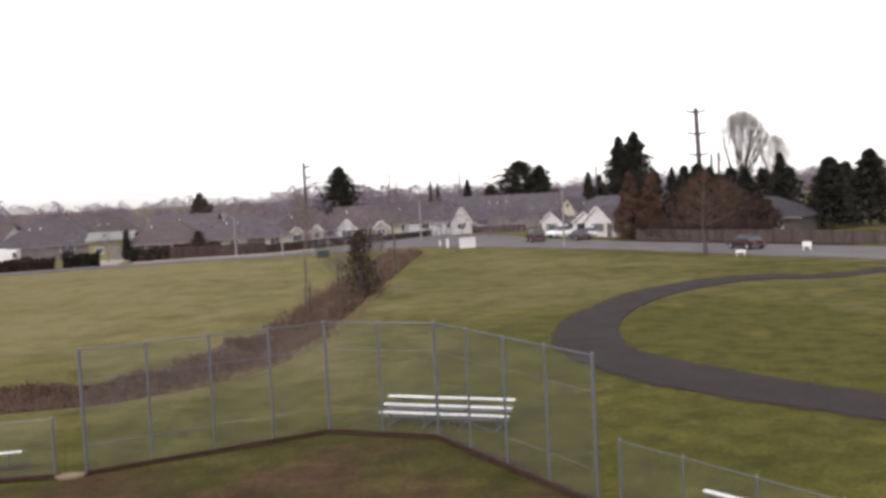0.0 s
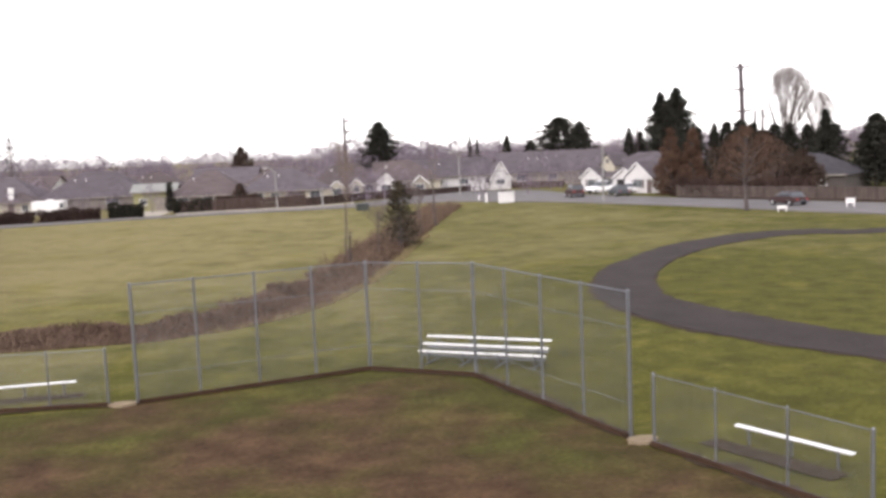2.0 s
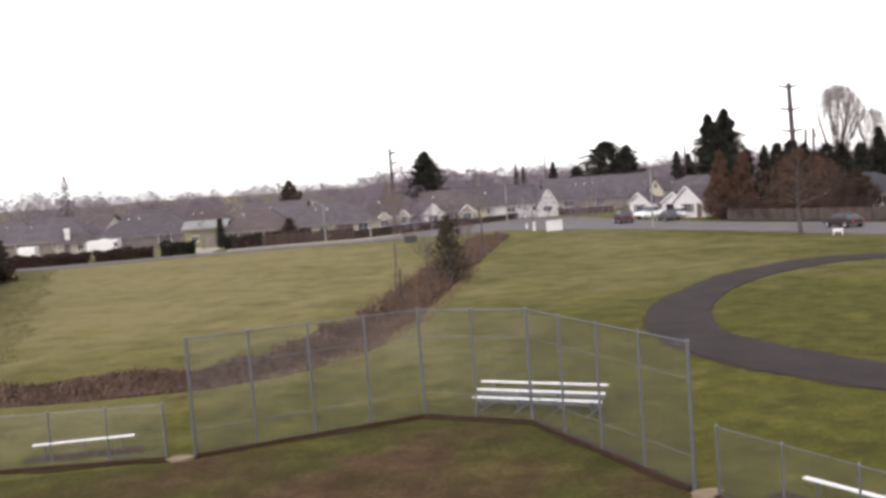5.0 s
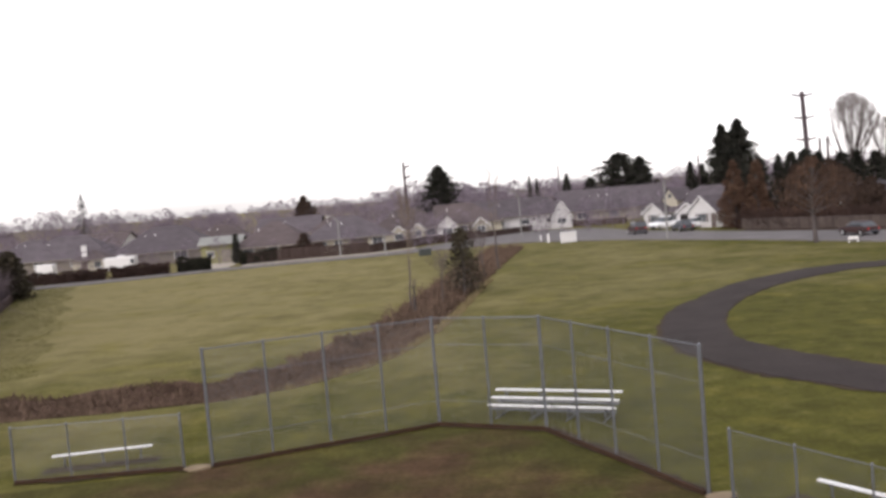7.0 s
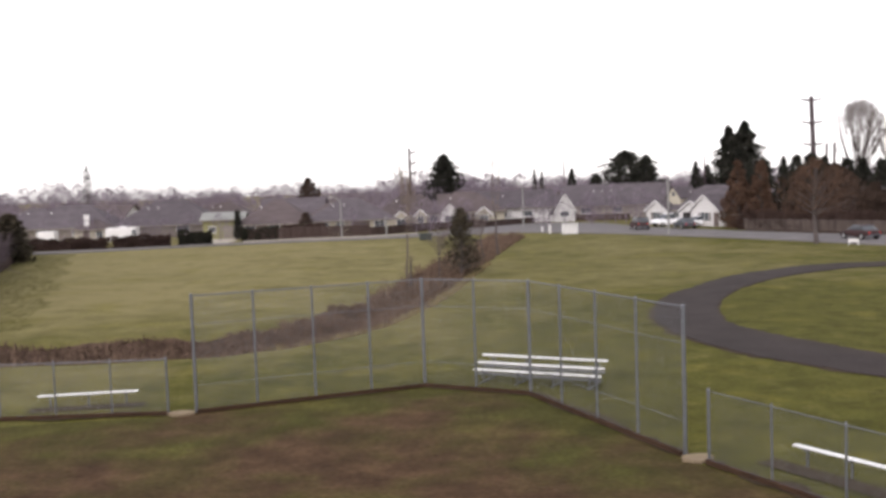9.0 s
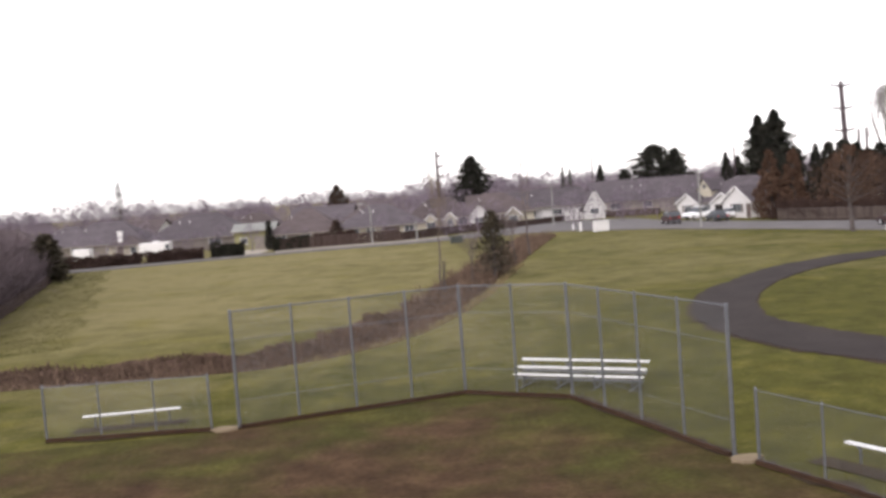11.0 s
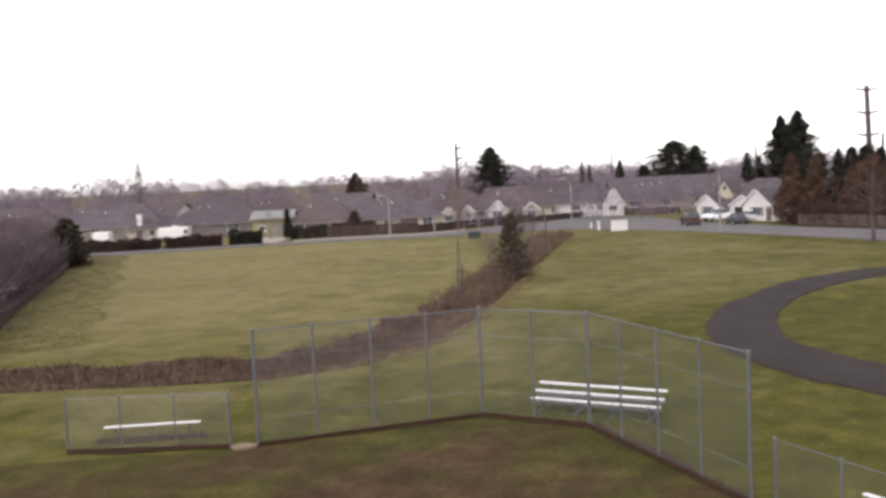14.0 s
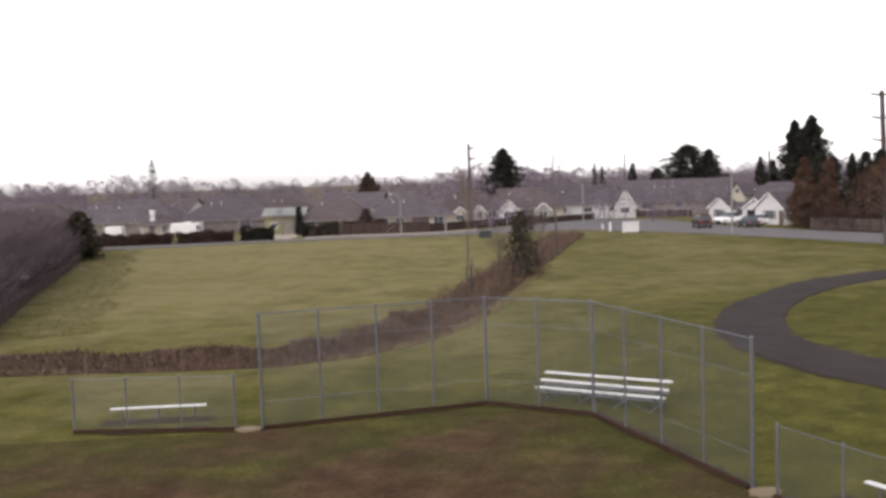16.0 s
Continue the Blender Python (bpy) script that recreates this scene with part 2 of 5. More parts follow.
STRAW = material("dry_straw_grass", (0.150, 0.117, 0.060), (0.190, 0.150, 0.085), 0.5, 0.95, per_island=0.25)
# needles greyed to stand in for the haze over this distance
PINE_FAR = material("hazed_sparse_needles", (0.060, 0.058, 0.062), (0.100, 0.096, 0.100), 0.6, 0.9, per_island=0.3)
PINE = material("dark_conifer_needles", (0.015, 0.016, 0.013), (0.036, 0.034, 0.027), 0.6, 0.9, per_island=0.45)
PINE_SOFT = material("olive_conifer_needles", (0.034, 0.031, 0.022), (0.064, 0.052, 0.036), 0.6, 0.9, per_island=0.4)
RUST = material("rust_foliage", (0.060, 0.036, 0.025), (0.108, 0.064, 0.044), 0.5, 0.95, per_island=0.35)
RUST_DULL = material("dull_russet_foliage", (0.038, 0.026, 0.020), (0.066, 0.045, 0.035), 0.5, 0.95, per_island=0.35)
HEDGE = material("brown_hedge_leaves", (0.030, 0.019, 0.016), (0.060, 0.039, 0.033), 0.8, 0.95, per_island=0.35)
HEDGE_GREEN = material("dark_hedge_leaves", (0.014, 0.014, 0.010), (0.030, 0.028, 0.021), 0.8, 0.95, per_island=0.35)
CAR_WHITE = material("white_car_paint", (0.75, 0.75, 0.76), (0.8, 0.8, 0.81), 1.0, 0.5)
CAR_RED = material("dark_red_car_paint", (0.027, 0.007, 0.006), (0.035, 0.010, 0.008), 1.0, 0.7)
CAR_DARK = material("dark_car_paint", (0.03, 0.033, 0.04), (0.05, 0.053, 0.06), 1.0, 0.5)
BOX_GREEN = material("dark_green_cabinet_paint", (0.02, 0.025, 0.022), (0.035, 0.04, 0.036), 2.0, 0.6)
TYRE = material("tyre_rubber", (0.02, 0.02, 0.02), (0.035, 0.035, 0.035), 3.0, 0.9)
RIM = material("alloy_rim", (0.5, 0.5, 0.5), (0.6, 0.6, 0.6), 3.0, 0.35, metal=0.7)
LENS_RED = material("tail_lamp", (0.3, 0.02, 0.02), (0.4, 0.03, 0.03), 3.0, 0.3)
LENS_CLEAR = material("head_lamp", (0.7, 0.7, 0.68), (0.8, 0.8, 0.78), 3.0, 0.2)

# ---------------------------------------------------------------- mesh helpers
def from_bm(bm, name):
    me = bpy.data.meshes.new(name)
    bm.to_mesh(me)
    bm.free()
    return me


def part(name, bm, mat_, parent=None, label="", smooth=False):
    """One mesh object under a thing or a part; bm is a bmesh or ready mesh data."""
    me = from_bm(bm, name) if isinstance(bm, bmesh.types.BMesh) else bm
    if not me.materials:
        me.materials.append(mat_)
    if smooth:
        me.polygons.foreach_set("use_smooth", [True] * len(me.polygons))
    ob = new(name, me)
    ob.parent = parent
    if label:
        ob["label"] = label
    return ob


def thing(name, x, y, z, rz, label, category, group="", kind=""):
    ob = new(name)
    ob.matrix_basis = pose(x, y, z, 0, 0, rz)
    return tagged(ob, label, category, group, kind)


def box(bm, x, y, z, sx, sy, sz, bevel=0.0, m=None):
    """A box centred at x, y with its base at z."""
    vs = bmesh.ops.create_cube(bm, size=1)["verts"]
    bmesh.ops.transform(bm, matrix=Matrix.Translation((x, y, z + sz / 2)) @ Matrix.Diagonal((sx, sy, sz, 1)), verts=vs)
    if bevel:
        es = list({e for v in vs for e in v.link_edges})
        r = bmesh.ops.bevel(bm, geom=es, offset=bevel, segments=1, affect="EDGES")
        vs = list({v for f_ in r["faces"] for v in f_.verts} | {v for v in vs if v.is_valid})
    if m:
        bmesh.ops.transform(bm, matrix=m, verts=[v for v in vs if v.is_valid])
    return bm


def tube(bm, a, b, r0, r1=None, n=8):
    r1 = r0 if r1 is None else r1
    a, b = Vector(a), Vector(b)
    d = b - a
    q = d.to_track_quat("Z", "Y").to_matrix()
    rings = []
    for p, r in ((a, r0), (b, r1)):
        rings.append([bm.verts.new(p + q @ Vector((math.cos(k * math.tau / n) * r, math.sin(k * math.tau / n) * r, 0))) for k in range(n)])
    for k in range(n):
        bm.faces.new((rings[0][k], rings[0][(k + 1) % n], rings[1][(k + 1) % n], rings[1][k]))
    bm.faces.new(rings[0][::-1])
    bm.faces.new(rings[1])
    return bm


def soup(name, verts, faces):
    me = bpy.data.meshes.new(name)
    me.from_pydata(np.asarray(verts, float).tolist(), [], np.asarray(faces).tolist())
    return me


def flat(name, pts, z, mat_, kind="structure", label="", category=""):
    """A level sheet inside a closed outline."""
    bm = bmesh.new()
    f_ = bm.faces.new([bm.verts.new((x, y, z)) for x, y in pts])
    if f_.normal.z < 0:
        f_.normal_flip()
    bmesh.ops.triangulate(bm, faces=bm.faces[:])
    return tagged(part(name, bm, mat_), label, category, kind=kind)


def curve_through(pts, steps=8):
    """A smooth line through the points."""
    p = [np.array(q, float) for q in pts]
    p = [2 * p[0] - p[1], *p, 2 * p[-1] - p[-2]]
    out = []
    for i in range(1, len(p) - 2):
        for k in range(steps):
            t = k / steps
            out.append(0.5 * (2 * p[i] + (p[i + 1] - p[i - 1]) * t + (2 * p[i - 1] - 5 * p[i] + 4 * p[i + 1] - p[i + 2]) * t * t + (3 * p[i] - p[i - 1] - 3 * p[i + 1] + p[i + 2]) * t ** 3))
    return np.array(out + [p[-2]])


def ribbon(name, left, right, z, mat_, label, category, thick=0.0):
    """A strip between two lines of as many points, with a lip of its own thickness."""
    n = len(left)
    vs = [(x, y, z) for x, y in left] + [(x, y, z) for x, y in right]
    fs = [(i, i + 1, n + i + 1, n + i) for i in range(n - 1)]
    if thick:
        vs += [(x, y, z - thick) for x, y in left] + [(x, y, z - thick) for x, y in right]
        fs += [(i + 1, i, 2 * n + i, 2 * n + i + 1) for i in range(n - 1)] + [(n + i, n + i + 1, 3 * n + i + 1, 3 * n + i) for i in range(n - 1)]
    return tagged(part(name, soup(name, vs, fs), mat_), label, category, kind="structure")


def offset_line(pts, d):
    p = np.array(pts, float)
    t = np.gradient(p, axis=0)
    t /= np.linalg.norm(t, axis=1)[:, None] + 1e-9
    return p + np.stack([-t[:, 1], t[:, 0]], 1) * d


# ---------------------------------------------------------------- ground
DITCH = curve_through([(-75, 52), (-40, 46.5), (-18, 43.6), (-8, 43.4), (-3.4, 46.4), (-0.6, 52.5), (1.9, 61), (4.8, 74), (9.0, 92), (12.8, 108), (17.2, 126)], 6)


def ditch_far(x, y):
    """Distance to the ditch's middle line."""
    a, b = DITCH[:-1], DITCH[1:]
    d = b - a
    p = np.stack([np.asarray(x, float), np.asarray(y, float)], -1)[..., None, :]
    t = np.clip(((p - a) * d).sum(-1) / (d * d).sum(-1), 0, 1)
    return np.sqrt((((a + t[..., None] * d) - p) ** 2).sum(-1)).min(-1)


def ground_z(x, y):
    return -0.75 * np.clip(1.25 - ditch_far(x, y) / 2.6, 0, 1)


xs = np.array([-3000, -1500, -700, -350, -200, -130, -95, *np.arange(-78, 80.5, 1.0), 95, 130, 200, 350, 700, 1500, 3000])
ys = np.array([-800, -300, -120, -60, -30, -10, *np.arange(0, 141, 1.0), 170, 230, 330, 500, 900, 1800, 3500])
gx, gy = np.meshgrid(xs, ys)
gz = ground_z(gx, gy)
w_ = len(xs)
idx = np.arange(len(xs) * len(ys)).reshape(len(ys), w_)
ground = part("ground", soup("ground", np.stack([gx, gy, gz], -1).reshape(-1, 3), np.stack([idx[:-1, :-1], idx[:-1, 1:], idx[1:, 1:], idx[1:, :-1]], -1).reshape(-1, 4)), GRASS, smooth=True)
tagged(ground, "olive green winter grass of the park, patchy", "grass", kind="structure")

BACK = [(-5.35, 30.0), (1.82, 32.3), (5.1, 30.3), (7.66, 22.75)]
flat("infield", [(-40, 26.5), (-11.2, 29.3), (-5.35, 29.75), (1.82, 32.0), (5.0, 30.1), (7.5, 22.7), (9.3, 18.5), (13, 10), (16, -20), (-40, -20)], 0.02, DIRT, label="worn brown ball infield with thin grass", category="ball field")
for nm, pts in (("soil_strip", [(-11.4, 30.15), (-5.35, 29.95), (1.82, 32.25), (5.1, 30.25), (7.66, 22.7)]), ("soil_strip", [(8.0, 22.0), (9.4, 18.6), (10.4, 16.4)])):
    c_ = np.array([np.array(p) + (np.array(q) - p) * k / 24 for p, q in zip(pts, pts[1:]) for k in range(24)] + [pts[-1]])
    rag_ = np.random.default_rng(21)
    wide_ = np.stack([np.convolve(rag_.normal(size=len(c_) + 4), np.ones(5) / 5, "valid") for _ in range(2)], 1) * 0.2
    nrm_ = offset_line(c_, 1.0) - c_
    ribbon(nm, c_ + nrm_ * (0.3 + wide_[:, :1] * 1.4), c_ - nrm_ * (0.2 + wide_[:, 1:]), 0.035, BARE, "strip of bare brown soil under the fence", "soil")
# soil strip whose dark colour also stands in for the bench's shadow
ribbon("bench_soil", offset_line([(-10.9, 31.3), (-7.3, 31.5)], 0.4), offset_line([(-10.9, 31.3), (-7.3, 31.5)], -0.25), 0.03, BARE, "worn soil under the bench", "soil")
ribbon("bench_soil", offset_line([(9.3, 22.0), (10.9, 18.9)], 0.35), offset_line([(9.3, 22.0), (10.9, 18.9)], -0.3), 0.03, BARE, "worn soil under the bench", "soil")

# asphalt walking path that bends back on itself
outer = curve_through([(85, 76), (60, 72.5), (42.1, 66.9), (38, 69.3), (32.4, 68.9), (28.8, 67), (24.1, 63.5), (19.7, 57.9), (16.7, 53.8), (14.7, 49.1), (13.4, 44.5), (13.2, 40.5), (13.8, 36.6), (14.7, 34.1), (17.2, 29.6), (22, 22), (30, 10)])
inner = curve_through([(85, 73), (60, 69.5), (41, 64.2), (36.1, 66), (32, 65), (27.2, 61.8), (23.3, 57.9), (19.9, 52.9), (17.7, 48.3), (16.5, 44), (16.4, 41.7), (16.9, 39.3), (17.7, 36.8), (19, 33.4), (21.4, 29), (26, 22), (34, 10)])
wob_ = np.random.default_rng(8)
outer = outer + wob_.normal(size=outer.shape) * 0.05
inner = inner + wob_.normal(size=inner.shape) * 0.05
out_ = (outer - inner) / np.linalg.norm(outer - inner, axis=1)[:, None]
ribbon("path_verge", outer + out_ * (0.28 + 0.16 * wob_.uniform(-1, 1, (len(outer), 1))), inner - out_ * (0.2 + 0.14 * wob_.uniform(-1, 1, (len(outer), 1))), 0.015, BARE, "thin worn brown verge of the footpath", "verge")
ribbon("footpath", outer, inner, 0.04, ASPHALT, "dark asphalt footpath curving through the grass", "footpath", 0.06)

# road: the edge along the grass, the far edge, and the side street
near_l = curve_through([(-160, 116), (-90, 119), (-42, 123.5), (-26, 127.5), (-12, 130), (2, 130.5), (12, 133), (20, 132.5), (25.3, 126.5), (31.1, 119.7), (35.5, 110.8), (39.4, 103.1), (42.6, 95), (46, 86), (52, 72), (62, 50)])
far_l = curve_through([(-160, 124), (-90, 126), (-43, 130.5), (-26, 133.5), (-12, 136.5), (2, 138), (12, 150), (24, 163), (36, 157), (38.5, 138), (42, 128), (45.5, 117.3), (49.2, 108.8), (53.2, 101), (58, 90), (70, 66)])
near_l, far_l = near_l[:len(far_l)], far_l[:len(near_l)]
ribbon("road", near_l, far_l, 0.03, ROAD, "pale grey asphalt road beside the park", "road")
KERB = curve_through([(-160, 116), (-90, 119), (-42, 123.5), (-26, 127.5), (-12, 130), (2, 130.5), (12, 133), (20, 132.5), (25.3, 126.5), (31.1, 119.7), (35.5, 110.8), (39.4, 103.1), (42.6, 95), (46, 86), (52, 72)])
ribbon("kerb", offset_line(KERB, 0.2), offset_line(KERB, -0.02), 0.1, ROAD, "low concrete kerb along the road", "kerb", 0.1)
ribbon("pavement", far_l[28:44] + (0, 0.05), far_l[28:44] + (0, 1.7), 0.12, CONCRETE, "pale concrete pavement beyond the road", "pavement", 0.1)
ribbon("driveway", np.array([(-20.8, 134.5), (-20.5, 148)]), np.array([(-26.0, 133.3), (-25.8, 148)]), 0.05, CONCRETE, "pale concrete driveway", "driveway")
ribbon("driveway", np.array([(41.0, 139.5), (45.5, 141)]), np.array([(45.4, 130), (49.0, 132)]), 0.05, CONCRETE, "pale concrete driveway before the gabled house", "driveway")
BED = np.array([(45.9, 117.2), (49.7, 108.6), (53.8, 101.0), (58.6, 90.0)])
ribbon("planting_bed", BED, BED + (2.2, 1.2), 0.06, BARK_BED, "dark bark mulch bed along the fence", "planting bed")

# ---------------------------------------------------------------- ball field: fences and seats
def chain_link(a, b, h, z0=0.06, pitch=0.08, r=0.0011):
    """Two crossing sets of thin wires that fill the upright field from a to b."""
    a, b = np.array(a, float), np.array(b, float)
    L = np.linalg.norm(b - a)
    d, nrm = (b - a) / L, np.array([-(b - a)[1], (b - a)[0]]) / L
    H_ = h - z0
    vs, fs = [], []
    for sgn in (1, -1):
        for s in np.arange(-H_, L, pitch):
            u0, u1 = max(s, 0), min(s + H_, L)
            if u1 - u0 < 0.03:
                continue
            w0, w1 = u0 - s, u1 - s
            if sgn < 0:
                w0, w1 = H_ - w0, H_ - w1
            base = len(vs)
            for u, w in ((u0, w0), (u1, w1)):
                for du, dn, dw in ((-r, 0, r * sgn), (r, r, -r * sgn), (r, -r, -r * sgn)):
                    q = a + d * (u + du) + nrm * (dn + 0.002 * sgn)
                    vs.append((q[0], q[1], z0 + w + dw))
            for k in range(3):
                fs.append((base + k, base + (k + 1) % 3, base + 3 + (k + 1) % 3, base + 3 + k))
    return soup("chain_link", vs, fs)


def post(h, r, x, y, parent, label=""):
    bm = bmesh.new()
    tube(bm, (x, y, -0.1), (x, y, h), r, n=10)
    tube(bm, (x, y, h), (x, y, h + 0.05), r * 1.2, r * 0.4, n=10)
    return part("post", bm, STEEL, parent, label, smooth=False)


def wire_fence(name, ends, bays, h, rails, rpost, label, category):
    """A run of chain-link fence along the corner points, with so many bays on each side."""
    f_ = thing(name, 0, 0, 0, 0, label, category)
    first = True
    for (a, b), n in zip(zip(ends, ends[1:]), bays):
        a, b = np.array(a), np.array(b)
        pts = [a + (b - a) * k / n for k in range(n + 1)]
        for k, p in enumerate(pts):
            if k or first:
                post(h, rpost if k in (0, n) else rpost * 0.72, p[0], p[1], f_)
        first = False
        for k in range(n):
            p, q = pts[k], pts[k + 1]
            for zr in rails:
                bm = bmesh.new()
                tube(bm, (*p, zr), (*q, zr), 0.02 if zr == rails[0] and h > 3 else 0.013 if zr == rails[0] else 0.01, n=8)
                part("rail", bm, STEEL, f_)
            part("chain_link", chain_link(p, q, h - 0.02), WIRE, f_, "diamond wire mesh")
    return f_


wire_fence("backstop", BACK, (4, 2, 4), 3.66, (3.64, 2.75, 0.86), 0.05, "tall galvanised chain-link backstop with steel posts", "backstop")
wire_fence("dugout_fence", [(8.0, 22.05), (10.3, 16.75)], (3,), 1.75, (1.73, 0.12), 0.036, "low chain-link fence before the players' bench", "fence")
wire_fence("dugout_fence", [(-11.35, 30.25), (-6.2, 29.95)], (3,), 1.75, (1.73, 0.12), 0.036, "low chain-link fence before the players' bench", "fence")


def edging(ends, h=0.13, w=0.1):
    """Timber boards laid end to end along the fence's foot."""
    t_ = tagged(new("timber_edging"), "weathered reddish timber edging boards under the fence", "edging")
    for a, b in zip(ends, ends[1:]):
        a, b = Vector((*a, 0)), Vector((*b, 0))
        n = max(1, round((b - a).length / 2.4))
        ang = math.degrees(math.atan2((b - a).y, (b - a).x))
        for k in range(n):
            c_ = a + (b - a) * ((k + 0.5) / n)
            bm = box(bmesh.new(), 0, 0, 0, (b - a).length / n - 0.015, w, h, 0.012)
            o = part("board", bm, EDGE_WOOD, t_)
            o.matrix_basis = pose(c_.x, c_.y, 0.01, random.uniform(-2, 2), 0, ang + random.uniform(-0.5, 0.5))
    return t_


def inward(ends, d):
    return [tuple(p) for p in offset_line(ends, d)]


edging(inward(BACK, -0.1))
edging(inward([(8.0, 22.05), (10.3, 16.75)], -0.08))
edging(inward([(-11.35, 30.25), (-6.2, 29.95)], -0.08))
for x, y, r in ((7.83, 22.4, 20), (-5.78, 29.85, 5)):
    bm = bmesh.new()
    vs = [bm.verts.new((math.cos(k * math.tau / 14) * 0.4 * (1 + 0.12 * math.sin(3 * k)), math.sin(k * math.tau / 14) * 0.28 * (1 + 0.1 * math.cos(5 * k)), 0)) for k in range(14)]
    ext = bmesh.ops.extrude_face_region(bm, geom=[bm.faces.new(vs)])["geom"]
    bmesh.ops.translate(bm, verts=[v for v in ext if isinstance(v, bmesh.types.BMVert)], vec=(0, 0, 0.07))
    bmesh.ops.recalc_face_normals(bm, faces=bm.faces[:])
    o = part("concrete_pad", bm, PAD)
    o.matrix_basis = pose(x, y, 0.015, 0, 0, r)
    tagged(o, "worn sandy concrete pad in the fence gap", "concrete pad")


def plank(L, w, t=0.05):
    """A ribbed aluminium plank with a turned-down lip."""
    bm = bmesh.new()
    for k in range(4):
        box(bm, 0, -w / 2 + w * (k + 0.5) / 4, 0, L, w / 4 - 0.004, t, 0.006)
    box(bm, 0, 0, -0.004, L - 0.01, w - 0.03, t - 0.012)
    return bm


def bench(a, b, label):
    a, b = Vector((*a, 0)), Vector((*b, 0))
    L = (b - a).length
    m = (a + b) / 2
    t_ = thing("players_bench", m.x, m.y, 0, math.degrees(math.atan2((b - a).y, (b - a).x)), label, "bench", "players' benches")
    o = part("seat", plank(L, 0.16, 0.04), ALU, t_, "bright aluminium seat plank")
    o.location.z = 0.42
    for u in (-0.38, 0, 0.38):
        bm = bmesh.new()
        tube(bm, (u * L, 0, -0.05), (u * L, 0, 0.41), 0.03)
        box(bm, u * L, 0, 0.385, 0.06, 0.24, 0.035)
        part("leg", bm, ALU_DARK, t_)
    return t_


bench((9.92, 21.75), (11.33, 19.1), "bright aluminium players' bench on steel legs")
bench((-10.65, 31.55), (-7.55, 31.75), "bright aluminium players' bench on steel legs")

bl = thing("bleacher", 5.69, 31.98, 0, math.degrees(math.atan2(-2.28, 3.86)), "three-row aluminium bleacher on the grass", "bleacher")
BL, ROWS_ = 4.5, ((0.14, 0.40), (0.53, 0.58), (0.92, 0.77))
for k, (yy, zz) in enumerate(ROWS_):
    o = part("seat_plank", plank(BL, 0.16), ALU, bl, "bright aluminium seat plank")
    o.location = (0, yy - 0.55, zz)
    if k:
        o = part("foot_plank", plank(BL - 0.1, 0.25, 0.04), ALU_DARK, bl, "dull aluminium foot plank")
        o.location = (0, yy - 0.78, zz - 0.34)
for u in (-0.42, -0.14, 0.14, 0.42):
    bm = bmesh.new()
    x = u * BL
    tube(bm, (x, -0.75, 0.03), (x, 0.7, 0.03), 0.025)
    tube(bm, (x, -0.6, 0.2), (x, 0.6, 0.62), 0.022)
    for yy, zz in ROWS_:
        tube(bm, (x, yy - 0.55, 0.0), (x, yy - 0.55, zz), 0.025)
        box(bm, x, yy - 0.55, zz - 0.035, 0.05, 0.24, 0.035)
    tube(bm, (x, 0.5, 0.03), (x, -0.55, 0.44), 0.018)
    part("frame", bm, ALU_DARK, bl)

# ---------------------------------------------------------------- plants
rng = np.random.default_rng(4)


def blades(centres, dirs, lens, wids):
    """Thin flat slivers: one quad each, as mesh data."""
    n = len(centres)
    side = np.cross(dirs, rng.normal(size=(n, 3)))
    side /= np.linalg.norm(side, axis=1)[:, None] + 1e-9
    a, b = centres, centres + dirs * lens[:, None]
    s = side * wids[:, None]
    vs = np.stack([a - s, a + s, b + s * 0.35, b - s * 0.35], 1).reshape(-1, 3)
    return vs, np.arange(4 * n).reshape(-1, 4)


def unit(v):
    return v / (np.linalg.norm(v, axis=-1, keepdims=True) + 1e-9)


def conifer(x, y, h, r, mat_=None, label="dense dark green conifer", n=1500, base=0.04, power=0.8, ragged=0.28, lobes=None, group=""):
    """Trunk with whorls of drooping sprays inside an uneven tapered outline."""
    t_ = thing("conifer_tree", x, y, 0, rng.uniform(0, 360), label, "conifer tree", group)
    bm = bmesh.new()
    tube(bm, (0, 0, -0.1), (0, 0, h * 0.5), 0.018 * h + 0.05, 0.012 * h, 8)
    tube(bm, (0, 0, h * 0.5), (0, 0, h * 0.97), 0.012 * h, 0.01, 8)
    for k in range(26):
        z = h * (base + 0.05 + 0.85 * k / 26)
        a = k * 2.4
        rr = r * (1 - k / 27) ** power * 0.8
        tube(bm, (0, 0, z), (math.cos(a) * rr, math.sin(a) * rr, z + 0.12 * rr), 0.005 * h, 0.01, 4)
    part("trunk", bm, BARK, t_)
    n = int(n * 2.6)
    u = rng.uniform(0, 1, n) ** 0.85
    ang = rng.uniform(0, math.tau, n)
    bump = 1 + ragged * (np.sin(3 * ang + 9 * u + x) * 0.6 + np.sin(5 * ang - 23 * u + y) * 0.5 + 0.5 * np.sin(47 * u))
    rad = r * (1 - u) ** power * bump * rng.uniform(0.3, 1.15, n) + 0.06
    c_ = np.stack([np.cos(ang) * rad, np.sin(ang) * rad, h * (base + (1 - base) * u)], 1)
    out = unit(np.stack([np.cos(ang), np.sin(ang), rng.uniform(-0.5, 0.35, n)], 1) + rng.normal(size=(n, 3)) * 0.35)
    size = np.clip(0.2 * r, 0.22, 0.6) * rng.uniform(0.6, 1.3, n)
    vs, fs = blades(c_ - out * size[:, None] * 0.5, out, size, size * 0.26)
    part("crown", soup("crown", vs, fs), mat_ or PINE, t_)
    return t_


